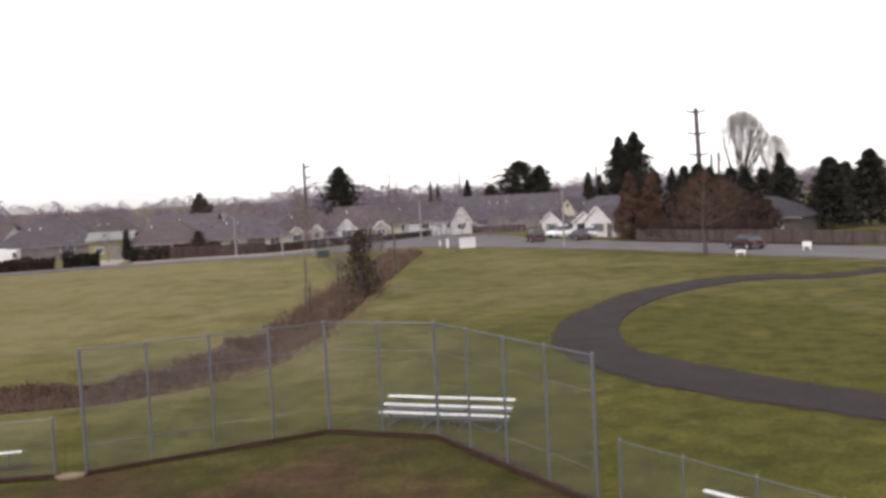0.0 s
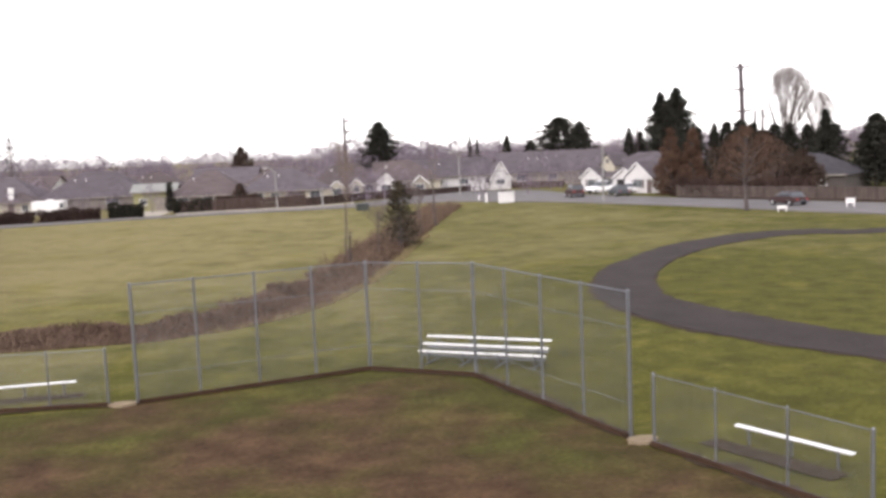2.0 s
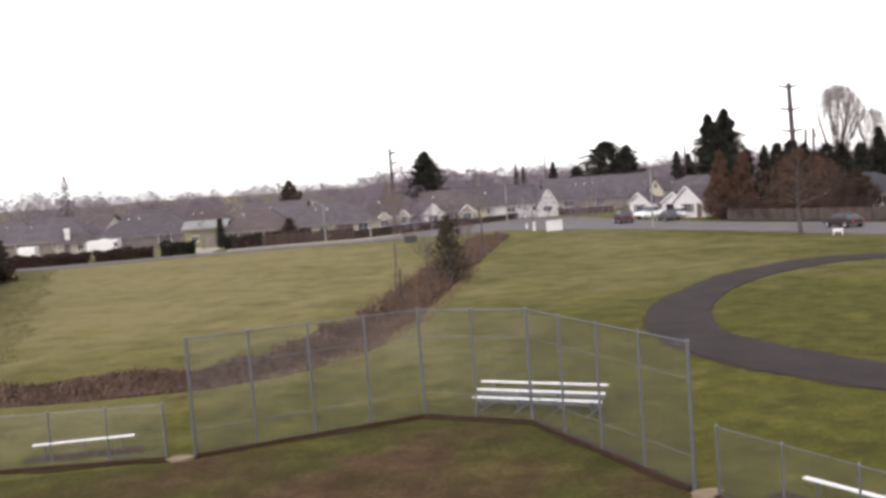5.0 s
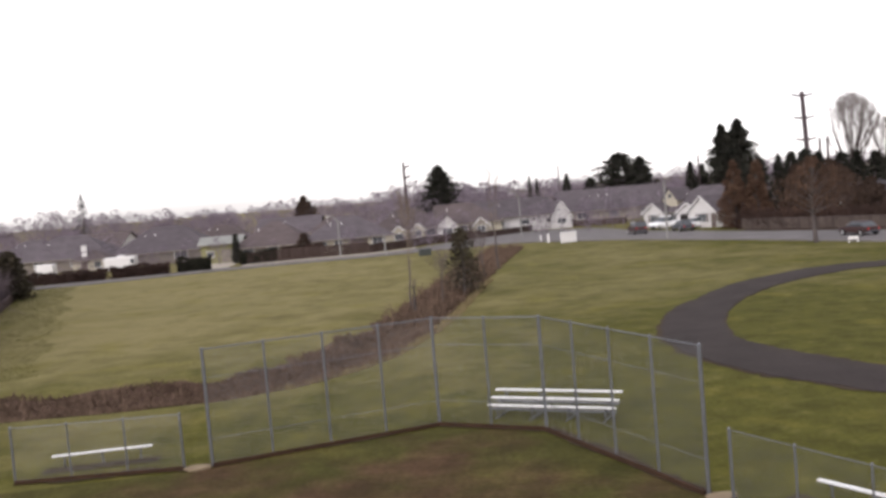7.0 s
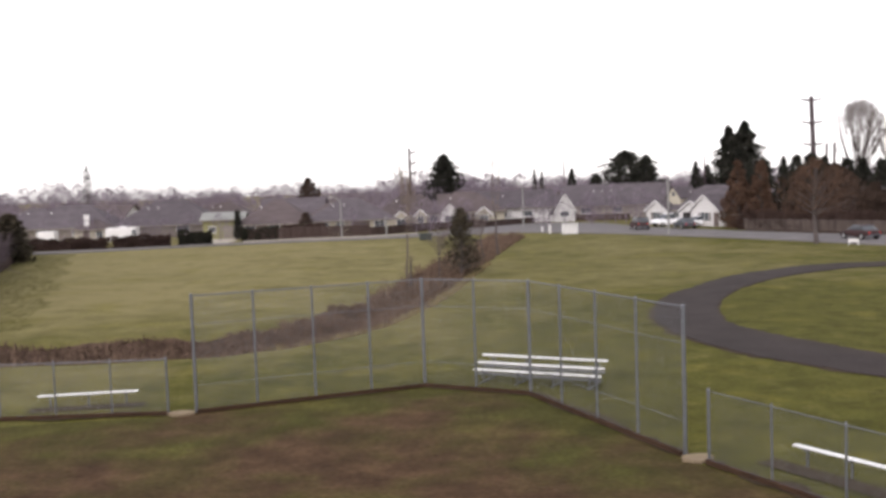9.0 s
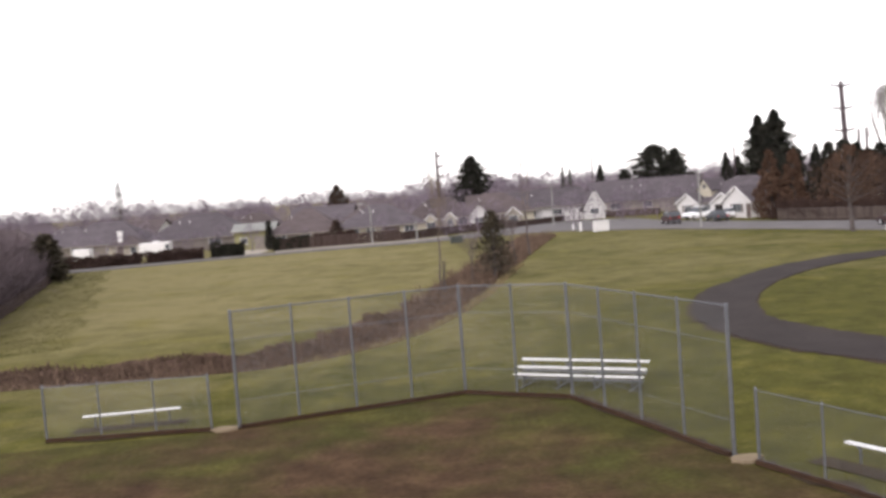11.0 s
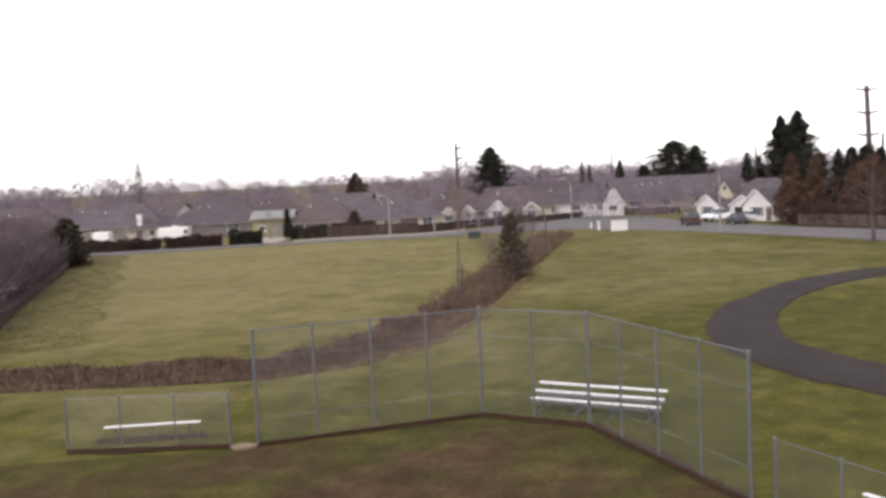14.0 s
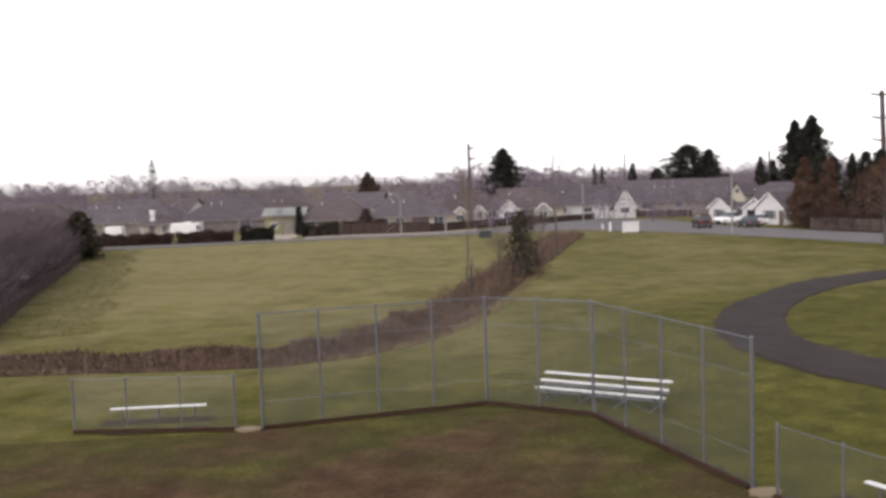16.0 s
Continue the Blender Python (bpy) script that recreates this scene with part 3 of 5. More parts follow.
def branches(h, seed, spread=0.55, levels=4, up=0.5, fork=0.28, r0=None, split=4, thin=0.62):
    """Segments of a bare branching tree: lists of start, end, radii."""
    rr = random.Random(seed)
    segs = []
    def grow(p, d, L, r, lv):
        n = 3 if lv < 2 else 2
        for k in range(n):
            d = (d + Vector((rr.gauss(0, 0.1), rr.gauss(0, 0.1), up * 0.12))).normalized()
            q = p + d * (L / n)
            r1 = r * (0.86 if k < n - 1 else 0.72)
            segs.append((p, q, r, r1))
            p, r = q, r1
            if lv < levels and (lv > 0 or k > 0):
                for _ in range(split if k == n - 1 else max(1, split - 2)):
                    a = rr.uniform(0, math.tau)
                    side = Vector((math.cos(a), math.sin(a), 0))
                    nd = (d * (1 - spread) + side * spread + Vector((0, 0, up * 0.4))).normalized()
                    grow(p, nd, L * rr.uniform(thin - 0.12, thin + 0.1), r * 0.62, lv + 1)
    grow(Vector((0, 0, 0)), Vector((0, 0, 1)), h * fork * 1.4, r0 or h * 0.02, 0)
    return segs


def bare_tree(x, y, h, seed, label, twig=None, spread=0.5, levels=4, up=0.6, width=1.0, fork=0.3, split=4, thickness=1.0, rz=0, name="bare_tree", group=""):
    t_ = thing(name, x, y, 0, rz, label, "tree", group)
    segs = branches(h, seed, spread, levels, up, fork, split=split)
    top = max(q.z for _, q, _, _ in segs)
    k = h / top
    bm = bmesh.new()
    vs, fs = [], []
    for p, q, r0, r1 in segs:
        p, q = (Vector((v.x * k * width, v.y * k * width, v.z * k)) for v in (p, q))
        r0, r1 = r0 * thickness, r1 * thickness
        if r0 > h * 0.0045:
            tube(bm, p, q, r0, r1, 6)
        else:
            r0 = max(r0, 0.012)
            s = (q - p).cross(Vector((0.3, 0.9, 0.4))).normalized()
            s2 = (q - p).cross(s).normalized()
            b = len(vs)
            for w_s in (s, -s * 0.5 + s2 * 0.87, -s * 0.5 - s2 * 0.87):
                vs.append(p + w_s * r0)
            vs.append(q)
            fs += [(b, b + 1, b + 3), (b + 1, b + 2, b + 3), (b + 2, b, b + 3)]
    part("trunk", bm, BARK, t_)
    if vs:
        part("crown", soup("crown", [tuple(v) for v in vs], fs), twig or TWIG, t_)
    return t_


def leafy_tree(x, y, h, r, mat_, label, seed, trunk=0.2, n=2600, leaf=0.34, cone=False, trunk_r=None, group="", shape=(0.5, 0.85)):
    """Trunk, limbs and a crown of many small leaf clumps with gaps and an uneven outline."""
    g = np.random.default_rng(seed)
    t_ = thing("tree", x, y, 0, g.uniform(0, 360), label, "tree", group)
    bm = bmesh.new()
    tr = trunk_r or 0.02 * h + 0.04
    tube(bm, (0, 0, -0.1), (0.03 * h, 0, h * 0.45), tr, tr * 0.6, 9)
    tube(bm, (0.03 * h, 0, h * 0.45), (0, 0, h * 0.92), tr * 0.6, 0.02, 8)
    ctr = []
    lobes = 26
    for k in range(lobes):
        u = trunk + (1 - trunk) * (k + 0.5) / lobes
        v = (u - trunk) / (1 - trunk)
        env = r * ((1 - v) ** 0.75 if cone else math.sin(math.pi * min(max(v, 0.02) ** shape[0], 0.98)) ** shape[1])
        a = k * 2.4 + g.uniform(-0.4, 0.4)
        rr = env * g.uniform(0.45, 0.95)
        c_ = Vector((math.cos(a) * rr, math.sin(a) * rr, h * min(u, 0.97)))
        ctr.append((c_, max(0.35, env * 0.42)))
        tube(bm, (0, 0, h * max(trunk * 0.8, u - 0.22)), c_, tr * 0.3, 0.015, 5)
    part("trunk", bm, BARK, t_)
    n, leaf = int(n * 2.4), leaf * 0.62
    pick = g.integers(0, lobes, n)
    cs = np.array([tuple(c_) for c_, _ in ctr])[pick]
    rs = np.array([s for _, s in ctr])[pick]
    d = unit(g.normal(size=(n, 3)))
    pos = cs + d * (rs * g.uniform(0.2, 1.15, n) ** 0.6)[:, None] * (1, 1, 0.95)
    pos[:, 2] = np.clip(pos[:, 2], h * trunk * 0.7, h)
    out = unit(d + g.normal(size=(n, 3)) * 0.7)
    size = leaf * g.uniform(0.6, 1.5, n)
    vs, fs = blades(pos, out, size, size * 0.33)
    part("crown", soup("crown", vs, fs), mat_, t_)
    return t_


def hedge(x0, y0, x1, y1, h, depth, mat_, label, n=None, name="hedge", round_=False):
    """A clipped hedge of twiggy leaf clumps on short stems."""
    L = math.hypot(x1 - x0, y1 - y0)
    t_ = thing(name, (x0 + x1) / 2, (y0 + y1) / 2, 0, math.degrees(math.atan2(y1 - y0, x1 - x0)), label, "hedge")
    n = n or int(140 * L * max(h, 0.8))
    u = rng.uniform(-0.5, 0.5, n)
    hh = h * (1 + 0.1 * np.sin(u * L * 1.3 + x0) + 0.07 * np.sin(u * L * 3.1))
    if round_:
        hh = h * np.sqrt(np.clip(1.05 - (2 * u) ** 2, 0.05, 1))
    face = rng.uniform(0, 1, n)
    v = np.where(face < 0.45, -0.5, np.where(face < 0.6, 0.5, rng.uniform(-0.5, 0.5, n))) * depth
    z = np.where(face < 0.6, rng.uniform(0, 1, n), rng.uniform(0.8, 1.0, n)) * hh
    c_ = np.stack([u * L, v + rng.normal(size=n) * 0.08, z], 1)
    d = unit(rng.normal(size=(n, 3)) + (0, 0, 0.4))
    s = rng.uniform(0.15, 0.38, n)
    vs, fs = blades(c_, d, s, s * 0.32)
    part("foliage", soup("foliage", vs, fs), mat_, t_)
    bm = bmesh.new()
    for k in range(max(2, int(L / 0.8))):
        a = -L / 2 + L * (k + 0.5) / max(2, int(L / 0.8))
        tube(bm, (a, 0, -0.05), (a + rng.uniform(-0.1, 0.1), 0, h * 0.7), 0.04, 0.015, 5)
    box(bm, 0, 0, 0.05, L * 0.96, depth * 0.6, h * (0.45 if round_ else 0.75))
    part("stem", bm, mat_, t_)
    return t_


# brush that fills the ditch: many bent dry stems and blades
def brush(name, line, half, h, n, mat_, label, lean=0.5, wid=0.02, shift=0.0):
    i = rng.integers(0, len(line) - 1, n)
    seg = np.linalg.norm(np.diff(line, axis=0), axis=1)
    i = rng.choice(len(seg), n, p=seg / seg.sum())
    t = rng.uniform(0, 1, n)[:, None]
    p = line[i] * (1 - t) + line[i + 1] * t
    dv = unit(np.diff(line, axis=0))[i]
    nv = np.stack([-dv[:, 1], dv[:, 0]], 1)
    wob = 0.95 + 0.12 * np.sin(p[:, :1] * 0.9 + p[:, 1:] * 0.7) + 0.06 * np.sin(p[:, 1:] * 2.1)
    p = p + nv * (rng.uniform(-1, 1, (n, 1)) * half * wob + shift)
    clump = 0.55 + 0.45 * np.sin(p[:, 0] * 1.7 + 1.3 * np.sin(p[:, 1] * 1.1)) * np.sin(p[:, 1] * 1.3)
    hh = h * (0.65 + 0.35 * clump) * rng.uniform(0.4, 1.15, n)
    d = unit(rng.normal(size=(n, 3)) * lean + (0, 0, 1))
    c_ = np.column_stack([p, ground_z(p[:, 0], p[:, 1]) - 0.03])
    vs, fs = blades(c_, d, hh, np.full(n, wid) * rng.uniform(0.6, 1.6, n))
    # side twigs that start along each stem
    m_ = n
    j = rng.integers(0, n, m_)
    c2 = c_[j] + d[j] * (hh[j] * rng.uniform(0.3, 0.9, m_))[:, None]
    d2 = unit(rng.normal(size=(m_, 3)) + (0, 0, 0.5))
    v2, f2 = blades(c2, d2, hh[j] * rng.uniform(0.25, 0.5, m_), np.full(m_, wid * 0.8))
    o = part(name, soup(name, np.concatenate([vs, v2]), np.concatenate([fs, f2 + len(vs)])), mat_)
    return tagged(o, label, "brush", kind="stuff")


cross = np.linspace(-1, 1, 9)
half = np.interp(np.arange(len(DITCH)), (26, 40), (2.7, 2.0)) + 0.25 * np.sin(np.arange(len(DITCH)) * 0.9) + 0.3 * np.sin(np.arange(len(DITCH)) * 2.3)
rows_ = np.stack([offset_line(DITCH, c_) - DITCH for c_ in (1.0,)], 0)[0]
grid = DITCH[:, None, :] + rows_[:, None, :] * (half[:, None] * cross)[:, :, None]
gzz = ground_z(grid[..., 0], grid[..., 1]) + 0.035
nn, kk = len(DITCH), len(cross)
ii = np.arange(nn * kk).reshape(nn, kk)
tagged(part("ditch_bed", soup("ditch_bed", np.concatenate([grid, gzz[..., None]], -1).reshape(-1, 3), np.stack([ii[:-1, :-1], ii[1:, :-1], ii[1:, 1:], ii[:-1, 1:]], -1).reshape(-1, 4)), LITTER, smooth=True), "brown leaf litter in the ditch", "ditch", kind="structure")
brush("ditch_brush", DITCH[:34], 2.75, 0.4, 52000, BRUSH, "dry brown brush and brambles filling the ditch", 0.6, 0.03)
brush("ditch_brush", DITCH[32:], 2.05, 0.5, 34000, BRUSH, "dry brown brush and brambles filling the ditch", 0.6, 0.03)
brush("ditch_scrub", DITCH[36:], 1.7, 1.5, 6000, BRUSH, "taller bare brown scrub along the ditch", 0.45, 0.03)
brush("dry_grass", DITCH[20:46], 0.5, 0.35, 2600, STRAW, "pale dry grass along the ditch's edge", 0.5, 0.025, shift=-2.75)



def fan_tree(x, y, h, r, seed, label, dense=1.0):
    """A bare tree: limbs fork low, sweep up and out inside an egg-shaped outline, and end in a haze of fine twigs."""
    g = random.Random(seed)
    t_ = thing("bare_tree", x, y, 0, 0, label, "tree")
    bm = bmesh.new()
    tube(bm, (0, 0, -0.2), (0, 0, h * 0.3), h * 0.026, h * 0.02, 9)
    vs, fs = [], []
    mid, tall = h * 0.6, h * 0.4
    def inside(q, slack=1.0):
        return (q.x * q.x + q.y * q.y) / (r * r) + ((q.z - mid) / tall) ** 2 < slack
    def sliver(p, q, w):
        s = (q - p).cross(Vector((0.2, 1, 0.3))).normalized() * w
        b = len(vs)
        vs.extend([p - s, p + s, q + s * 0.4, q - s * 0.4])
        fs.append((b, b + 1, b + 2, b + 3))
    def grow(p, d, rad, lv):
        for k in range(12):
            q = p + d * (h * (0.05 if lv < 2 else 0.036))
            if q.z > h * 0.34 and not inside(q):
                break
            if rad > 0.045:
                tube(bm, p, q, rad, rad * 0.88, 5)
            else:
                sliver(p, q, max(rad, 0.022))
            rad *= 0.88
            p = q
            d = (d + Vector((g.gauss(0, 0.07), g.gauss(0, 0.07), 0.07))).normalized()
            if lv < 3 and k > (0 if lv else 1) and g.random() < 0.5:
                a_ = g.uniform(0, math.tau)
                grow(p, (d + Vector((math.cos(a_), math.sin(a_), 0.25)) * g.uniform(0.35, 0.62)).normalized(), rad * 0.6, lv + 1)
            if lv > 1:
                for _ in range(2):
                    d2 = (d + Vector((g.gauss(0, 0.5), g.gauss(0, 0.5), 0.3))).normalized()
                    e = p + d2 * h * g.uniform(0.02, 0.055)
                    if inside(e, 1.12):
                        sliver(p, e, 0.016)
    limbs = max(8, int(17 * dense))
    for k in range(limbs):
        a_ = k * 2.4 + g.uniform(-0.2, 0.2)
        e_ = 0.05 + 0.36 * math.sqrt(k / limbs)
        grow(Vector((0, 0, h * g.uniform(0.2, 0.3))), Vector((math.cos(a_) * e_, math.sin(a_) * e_, 1)).normalized(), h * 0.0105, 0)
    part("trunk", bm, BARK, t_)
    part("crown", soup("crown", [tuple(v) for v in vs], fs), TWIG_PALE, t_)
    return t_


leafy_tree(6.6, 73.0, 5.0, 1.8, PINE_SOFT, "ragged dark olive evergreen in the ditch", 11, 0.1, 1100, 0.26, cone=True)
bare_tree(2.45, 65.0, 2.4, 5, "broken dark snag with short branches in the ditch", TWIG, 0.35, 2, 0.8, 0.6, 0.5, 2, 2.4, name="snag")
bare_tree(2.2, 66.5, 8.5, 8, "slender pale bare sapling in the ditch", TWIG_TAN, 0.22, 4, 1.4, 0.8, 0.3, 3, 0.45, group="saplings in the ditch")
bare_tree(11.9, 93.2, 12.2, 9, "slender pale bare sapling in the ditch", TWIG_TAN, 0.25, 3, 1.4, 0.8, 0.3, 3, 0.45, group="saplings in the ditch")
bare_tree(9.5, 84.0, 4.6, 19, "bare brown shrub in the ditch", TWIG, 0.5, 3, 0.8, 1.0, 0.25, 4, 0.7)
bare_tree(4.6, 69.0, 4.2, 21, "bare brown shrub in the ditch", TWIG, 0.5, 3, 0.8, 1.0, 0.25, 4, 0.7)

# trees beyond the road, by the wooden fence
leafy_tree(47.4, 122.5, 8.8, 2.5, RUST, "rust-brown tree beside the wooden fence", 31, 0.03, 6500, 0.27, cone=True, group="rust-coloured trees")
leafy_tree(49.9, 121.0, 8.6, 2.5, RUST, "rust-brown tree beside the wooden fence", 32, 0.03, 6500, 0.27, cone=True, group="rust-coloured trees")
leafy_tree(53.0, 116.5, 7.6, 2.6, RUST_DULL, "dull russet tree behind the wooden fence", 33, 0.05, 6000, 0.27, cone=True, group="rust-coloured trees")
leafy_tree(57.5, 116.0, 8.0, 4.2, RUST_DULL, "broad dull brown tree behind the fence", 34, 0.12, 8000, 0.28)
leafy_tree(59.8, 111.2, 5.4, 2.6, RUST_DULL, "dull russet tree behind the wooden fence", 37, 0.1, 6000, 0.28, group="rust-coloured trees")
leafy_tree(42.8, 90.4, 8.3, 3.6, RUST, "thin street tree with faded brown leaves", 35, 0.42, 1500, 0.2, trunk_r=0.24)
for k, (x, y, h, r) in enumerate(((54.5, 131, 9.0, 1.9), (57.3, 131, 9.4, 1.8), (60, 133, 9.6, 2.1), (63.5, 136, 9.8, 2.2), (52.2, 133, 8.6, 1.8), (67, 139, 9.4, 2.2), (70.5, 139, 9.0, 2.2), (74.5, 142, 9.0, 2.4), (78.5, 144, 8.8, 2.4), (83, 144, 8.8, 2.5), (87, 140, 9.4, 2.5), (92, 142, 9.2, 2.6))):
    conifer(x, y, h, r, label="dark conifer in the row behind the gardens", n=900, power=(0.4, 0.75, 0.55)[k % 3], ragged=0.42, group="dark conifer row")
conifer(64.0, 170, 16.0, 3.4, label="tall narrow dark conifer", n=2600, power=0.7, ragged=0.5, group="tall dark conifers")
conifer(67.1, 170, 16.85, 4.3, label="tall broad dark conifer", n=3200, power=0.7, ragged=0.5, group="tall dark conifers")
conifer(65.0, 168, 11.5, 5.0, label="dark conifer under the tall pair", n=1600, power=0.5)
conifer(58.6, 172, 9.9, 2.0, label="small dark conifer behind the roofs", n=800)
conifer(61.5, 174, 9.2, 2.4, label="small dark conifer behind the roofs", n=800)
conifer(74.2, 131, 10.8, 2.3, label="dark pointed conifer beside the house", n=1300, power=0.7)
conifer(74.6, 119, 9.6, 3.2, label="dark spreading conifer beside the house", n=1700, power=0.55)
conifer(82.0, 121, 10.5, 3.4, label="dark spreading conifer beside the house", n=1700, power=0.55)
fan_tree(78.2, 150, 18.6, 4.9, 41, "large bare tree with a fan of pale branches")
fan_tree(84.8, 152, 14.6, 3.6, 42, "bare tree with upswept pale branches", 0.6)
conifer(58.0, 220, 13.8, 6.2, label="broad dark evergreen behind the roofs", n=2600, power=0.5, base=0.2, ragged=0.5)
conifer(63.2, 221, 12.6, 4.4, label="dark evergreen behind the roofs", n=1800, power=0.6, base=0.15, ragged=0.45)
conifer(15.6, 220, 14.3, 4.3, label="dark evergreen with a ragged top", n=2400, power=0.62, base=0.25, ragged=0.6)
conifer(33.3, 200, 10.0, 1.1, label="small slim conifer behind the roofs", n=500)
conifer(35.2, 202, 9.4, 1.2, label="small slim conifer behind the roofs", n=500)
conifer(42.3, 205, 9.8, 2.2, label="small dark conifer behind the roofs", n=700)
conifer(47.5, 205, 8.6, 2.6, label="small dark conifer behind the roofs", n=700, power=0.5)
conifer(-74.0, 250, 15.4, 3.0, PINE_FAR, label="tall sparse conifer above the far roofs, greyed for haze", n=130, power=0.8, ragged=0.5)
leafy_tree(-15.3, 215, 9.7, 3.3, RUST_DULL, "dark reddish tree above the far roofs", 51, 0.15, 1500, 0.6)
conifer(-39.8, 106.8, 5.4, 2.1, PINE_SOFT, label="dark evergreen shrub beside the boundary fence", n=1500, power=0.45, ragged=0.2)

# bare thicket along the park's boundary
for k, (x, y, h) in enumerate(((-28, 56, 6.8), (-30.5, 61, 7.2), (-29.5, 66, 6.2), (-32.5, 70, 7.0), (-33, 76, 6.6), (-35.5, 81, 7.0), (-36, 87, 6.4), (-38.5, 92, 6.8), (-39, 98, 5.6), (-42.5, 102, 6.2), (-43, 111, 4.6), (-45, 117, 4.2), (-36, 64, 7.6), (-39, 74, 7.6), (-43, 85, 7.4), (-46, 96, 7.0), (-50, 108, 6.4))):
    bare_tree(x, y, h, 60 + k, "bare purplish-brown thicket tree beside the boundary fence", TWIG_PURPLE, 0.55, 4, 0.5, 1.3, 0.22, 4, 0.9, rz=k * 40, group="thicket trees")
THICK = np.array([(-25.6, 50), (-28.0, 56), (-31, 68), (-36, 86), (-41.5, 105), (-46.5, 122)])
brush("thicket_undergrowth", THICK + (-1.8, 0), 2.8, 4.2, 36000, TWIG_PURPLE, "dense bare brown undergrowth along the boundary", 0.35, 0.035)


def board_fence(line, h, mat_, label, bay=2.4, name="board_fence", cap=True):
    t_ = tagged(new(name), label, "fence")
    for a, b in zip(line, line[1:]):
        a, b = Vector((*a, 0)), Vector((*b, 0))
        n = max(1, round((b - a).length / bay))
        step, ang = (b - a).length / n, math.degrees(math.atan2((b - a).y, (b - a).x))
        for k in range(n):
            c_ = a + (b - a) * (k / n)
            m = pose(c_.x, c_.y, 0, 0, 0, ang)
            bm = box(bmesh.new(), 0, 0.07, -0.1, 0.1, 0.1, h + 0.16)
            o = part("post", bm, mat_, t_)
            o.matrix_basis = m
            bm = bmesh.new()
            for q in range(int(step / 0.15)):
                box(bm, (q + 0.5) * 0.15, random.uniform(-0.006, 0.006), 0.04, 0.14, 0.02, h - 0.06 + random.uniform(-0.03, 0.03))
            box(bm, step / 2, 0.035, h * 0.25, step, 0.04, 0.09)
            box(bm, step / 2, 0.035, h * 0.8, step, 0.04, 0.09)
            o = tagged(part("panel", bm, mat_, t_), "upright boards on two rails", kind="stuff")
            o.matrix_basis = m
    return t_


board_fence([(46.9, 119.3), (51.0, 110.6), (55.4, 102.6), (60.5, 91.5), (66, 80)], 1.45, FENCE_WOOD, "weathered grey-brown wooden board fence")
board_fence([(-22.6, 47), (-25.0, 54.8), (-29.8, 71), (-34.6, 89), (-39.9, 108), (-45.5, 128)], 1.0, FENCE_DARK, "dark weathered wooden boundary fence before the thicket")
board_fence([(-18.5, 138.2), (-10, 138.6), (-1, 139.6)], 1.75, FENCE_DARK, "dark brown board fence before the houses")
board_fence([(-1, 139.6), (8.5, 149.5), (17.5, 155.5)], 1.35, FENCE_DARK, "dark brown board fence before the houses")
board_fence([(17.5, 155.5), (27.5, 165.2)], 1.05, FENCE_DARK, "dark brown board fence before the white house")
board_fence([(33.8, 166.8), (43.5, 162)], 1.2, FENCE_DARK, "dark brown board fence before the houses")
hedge(-56, 131.5, -36.5, 132.6, 1.45, 1.6, HEDGE, "brown clipped hedge beside the road")
hedge(-36.2, 133, -28.5, 134.2, 1.5, 1.6, HEDGE, "reddish brown clipped hedge beside the road")
hedge(-27.6, 134.4, -22.9, 134.8, 1.8, 1.8, HEDGE_GREEN, "clipped dark green hedge beside the driveway")
hedge(-19.6, 138.8, -14.2, 139.2, 1.7, 1.6, HEDGE_GREEN, "dark hedge before the hip-roofed house")
hedge(-13.6, 139.4, -7.5, 139.8, 1.9, 1.4, HEDGE, "brown hedge before the hip-roofed house")
hedge(-53.8, 130.6, -50.6, 130.7, 2.0, 1.8, HEDGE_GREEN, "rounded dark shrub beside the road", round_=True)
leafy_tree(-20.8, 144.5, 4.3, 0.7, PINE, "small dark columnar evergreen beside the drive", 71, 0.02, 600, 0.3, cone=True)
leafy_tree(-10.6, 143.5, 3.6, 1.4, RUST_DULL, "small orange-brown tree before the house", 72, 0.2, 700, 0.3)


# far woods: one mass of bare crowns over the flat land
def far_woods(name, n, y0, y1, h0, h1, seed, twigs=330, xr=1.25, label="distant brown leafless woods along the horizon, tinted for haze"):
    g = np.random.default_rng(seed)
    y = g.uniform(y0, y1, n)
    x = g.uniform(-0.62, 0.86, n) * y * xr
    h = g.uniform(h0, h1, n) * (0.85 + 0.25 * np.sin(x * 0.05) * np.sin(x * 0.021 + 1))
    k = np.repeat(np.arange(n), twigs)
    m_ = len(k)
    u = g.uniform(0.1, 1, m_)
    a = g.uniform(0, math.tau, m_)
    rr = h[k] * 0.42 * np.sin(math.pi * np.clip(u * 0.85 + 0.1, 0, 1)) * g.uniform(0.1, 1, m_) ** 0.5
    c_ = np.stack([x[k] + np.cos(a) * rr, y[k] + np.sin(a) * rr, h[k] * u * 0.92], 1)
    d = unit(np.stack([np.cos(a) * 0.6, np.sin(a) * 0.6, np.full(m_, 0.9)], 1) + g.normal(size=(m_, 3)) * 0.4)
    L = h[k] * g.uniform(0.035, 0.09, m_)
    vs, fs = blades(c_, d, L, L * g.uniform(0.1, 0.24, m_))
    tr = np.stack([x, y, np.zeros(n) - 0.1], 1)
    v2, f2 = blades(tr, np.tile((0.0, 0.0, 1.0), (n, 1)), h * 0.7, h * 0.018)
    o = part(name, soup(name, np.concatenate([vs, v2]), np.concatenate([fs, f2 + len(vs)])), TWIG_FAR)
    return tagged(o, label, "woods", kind="stuff")


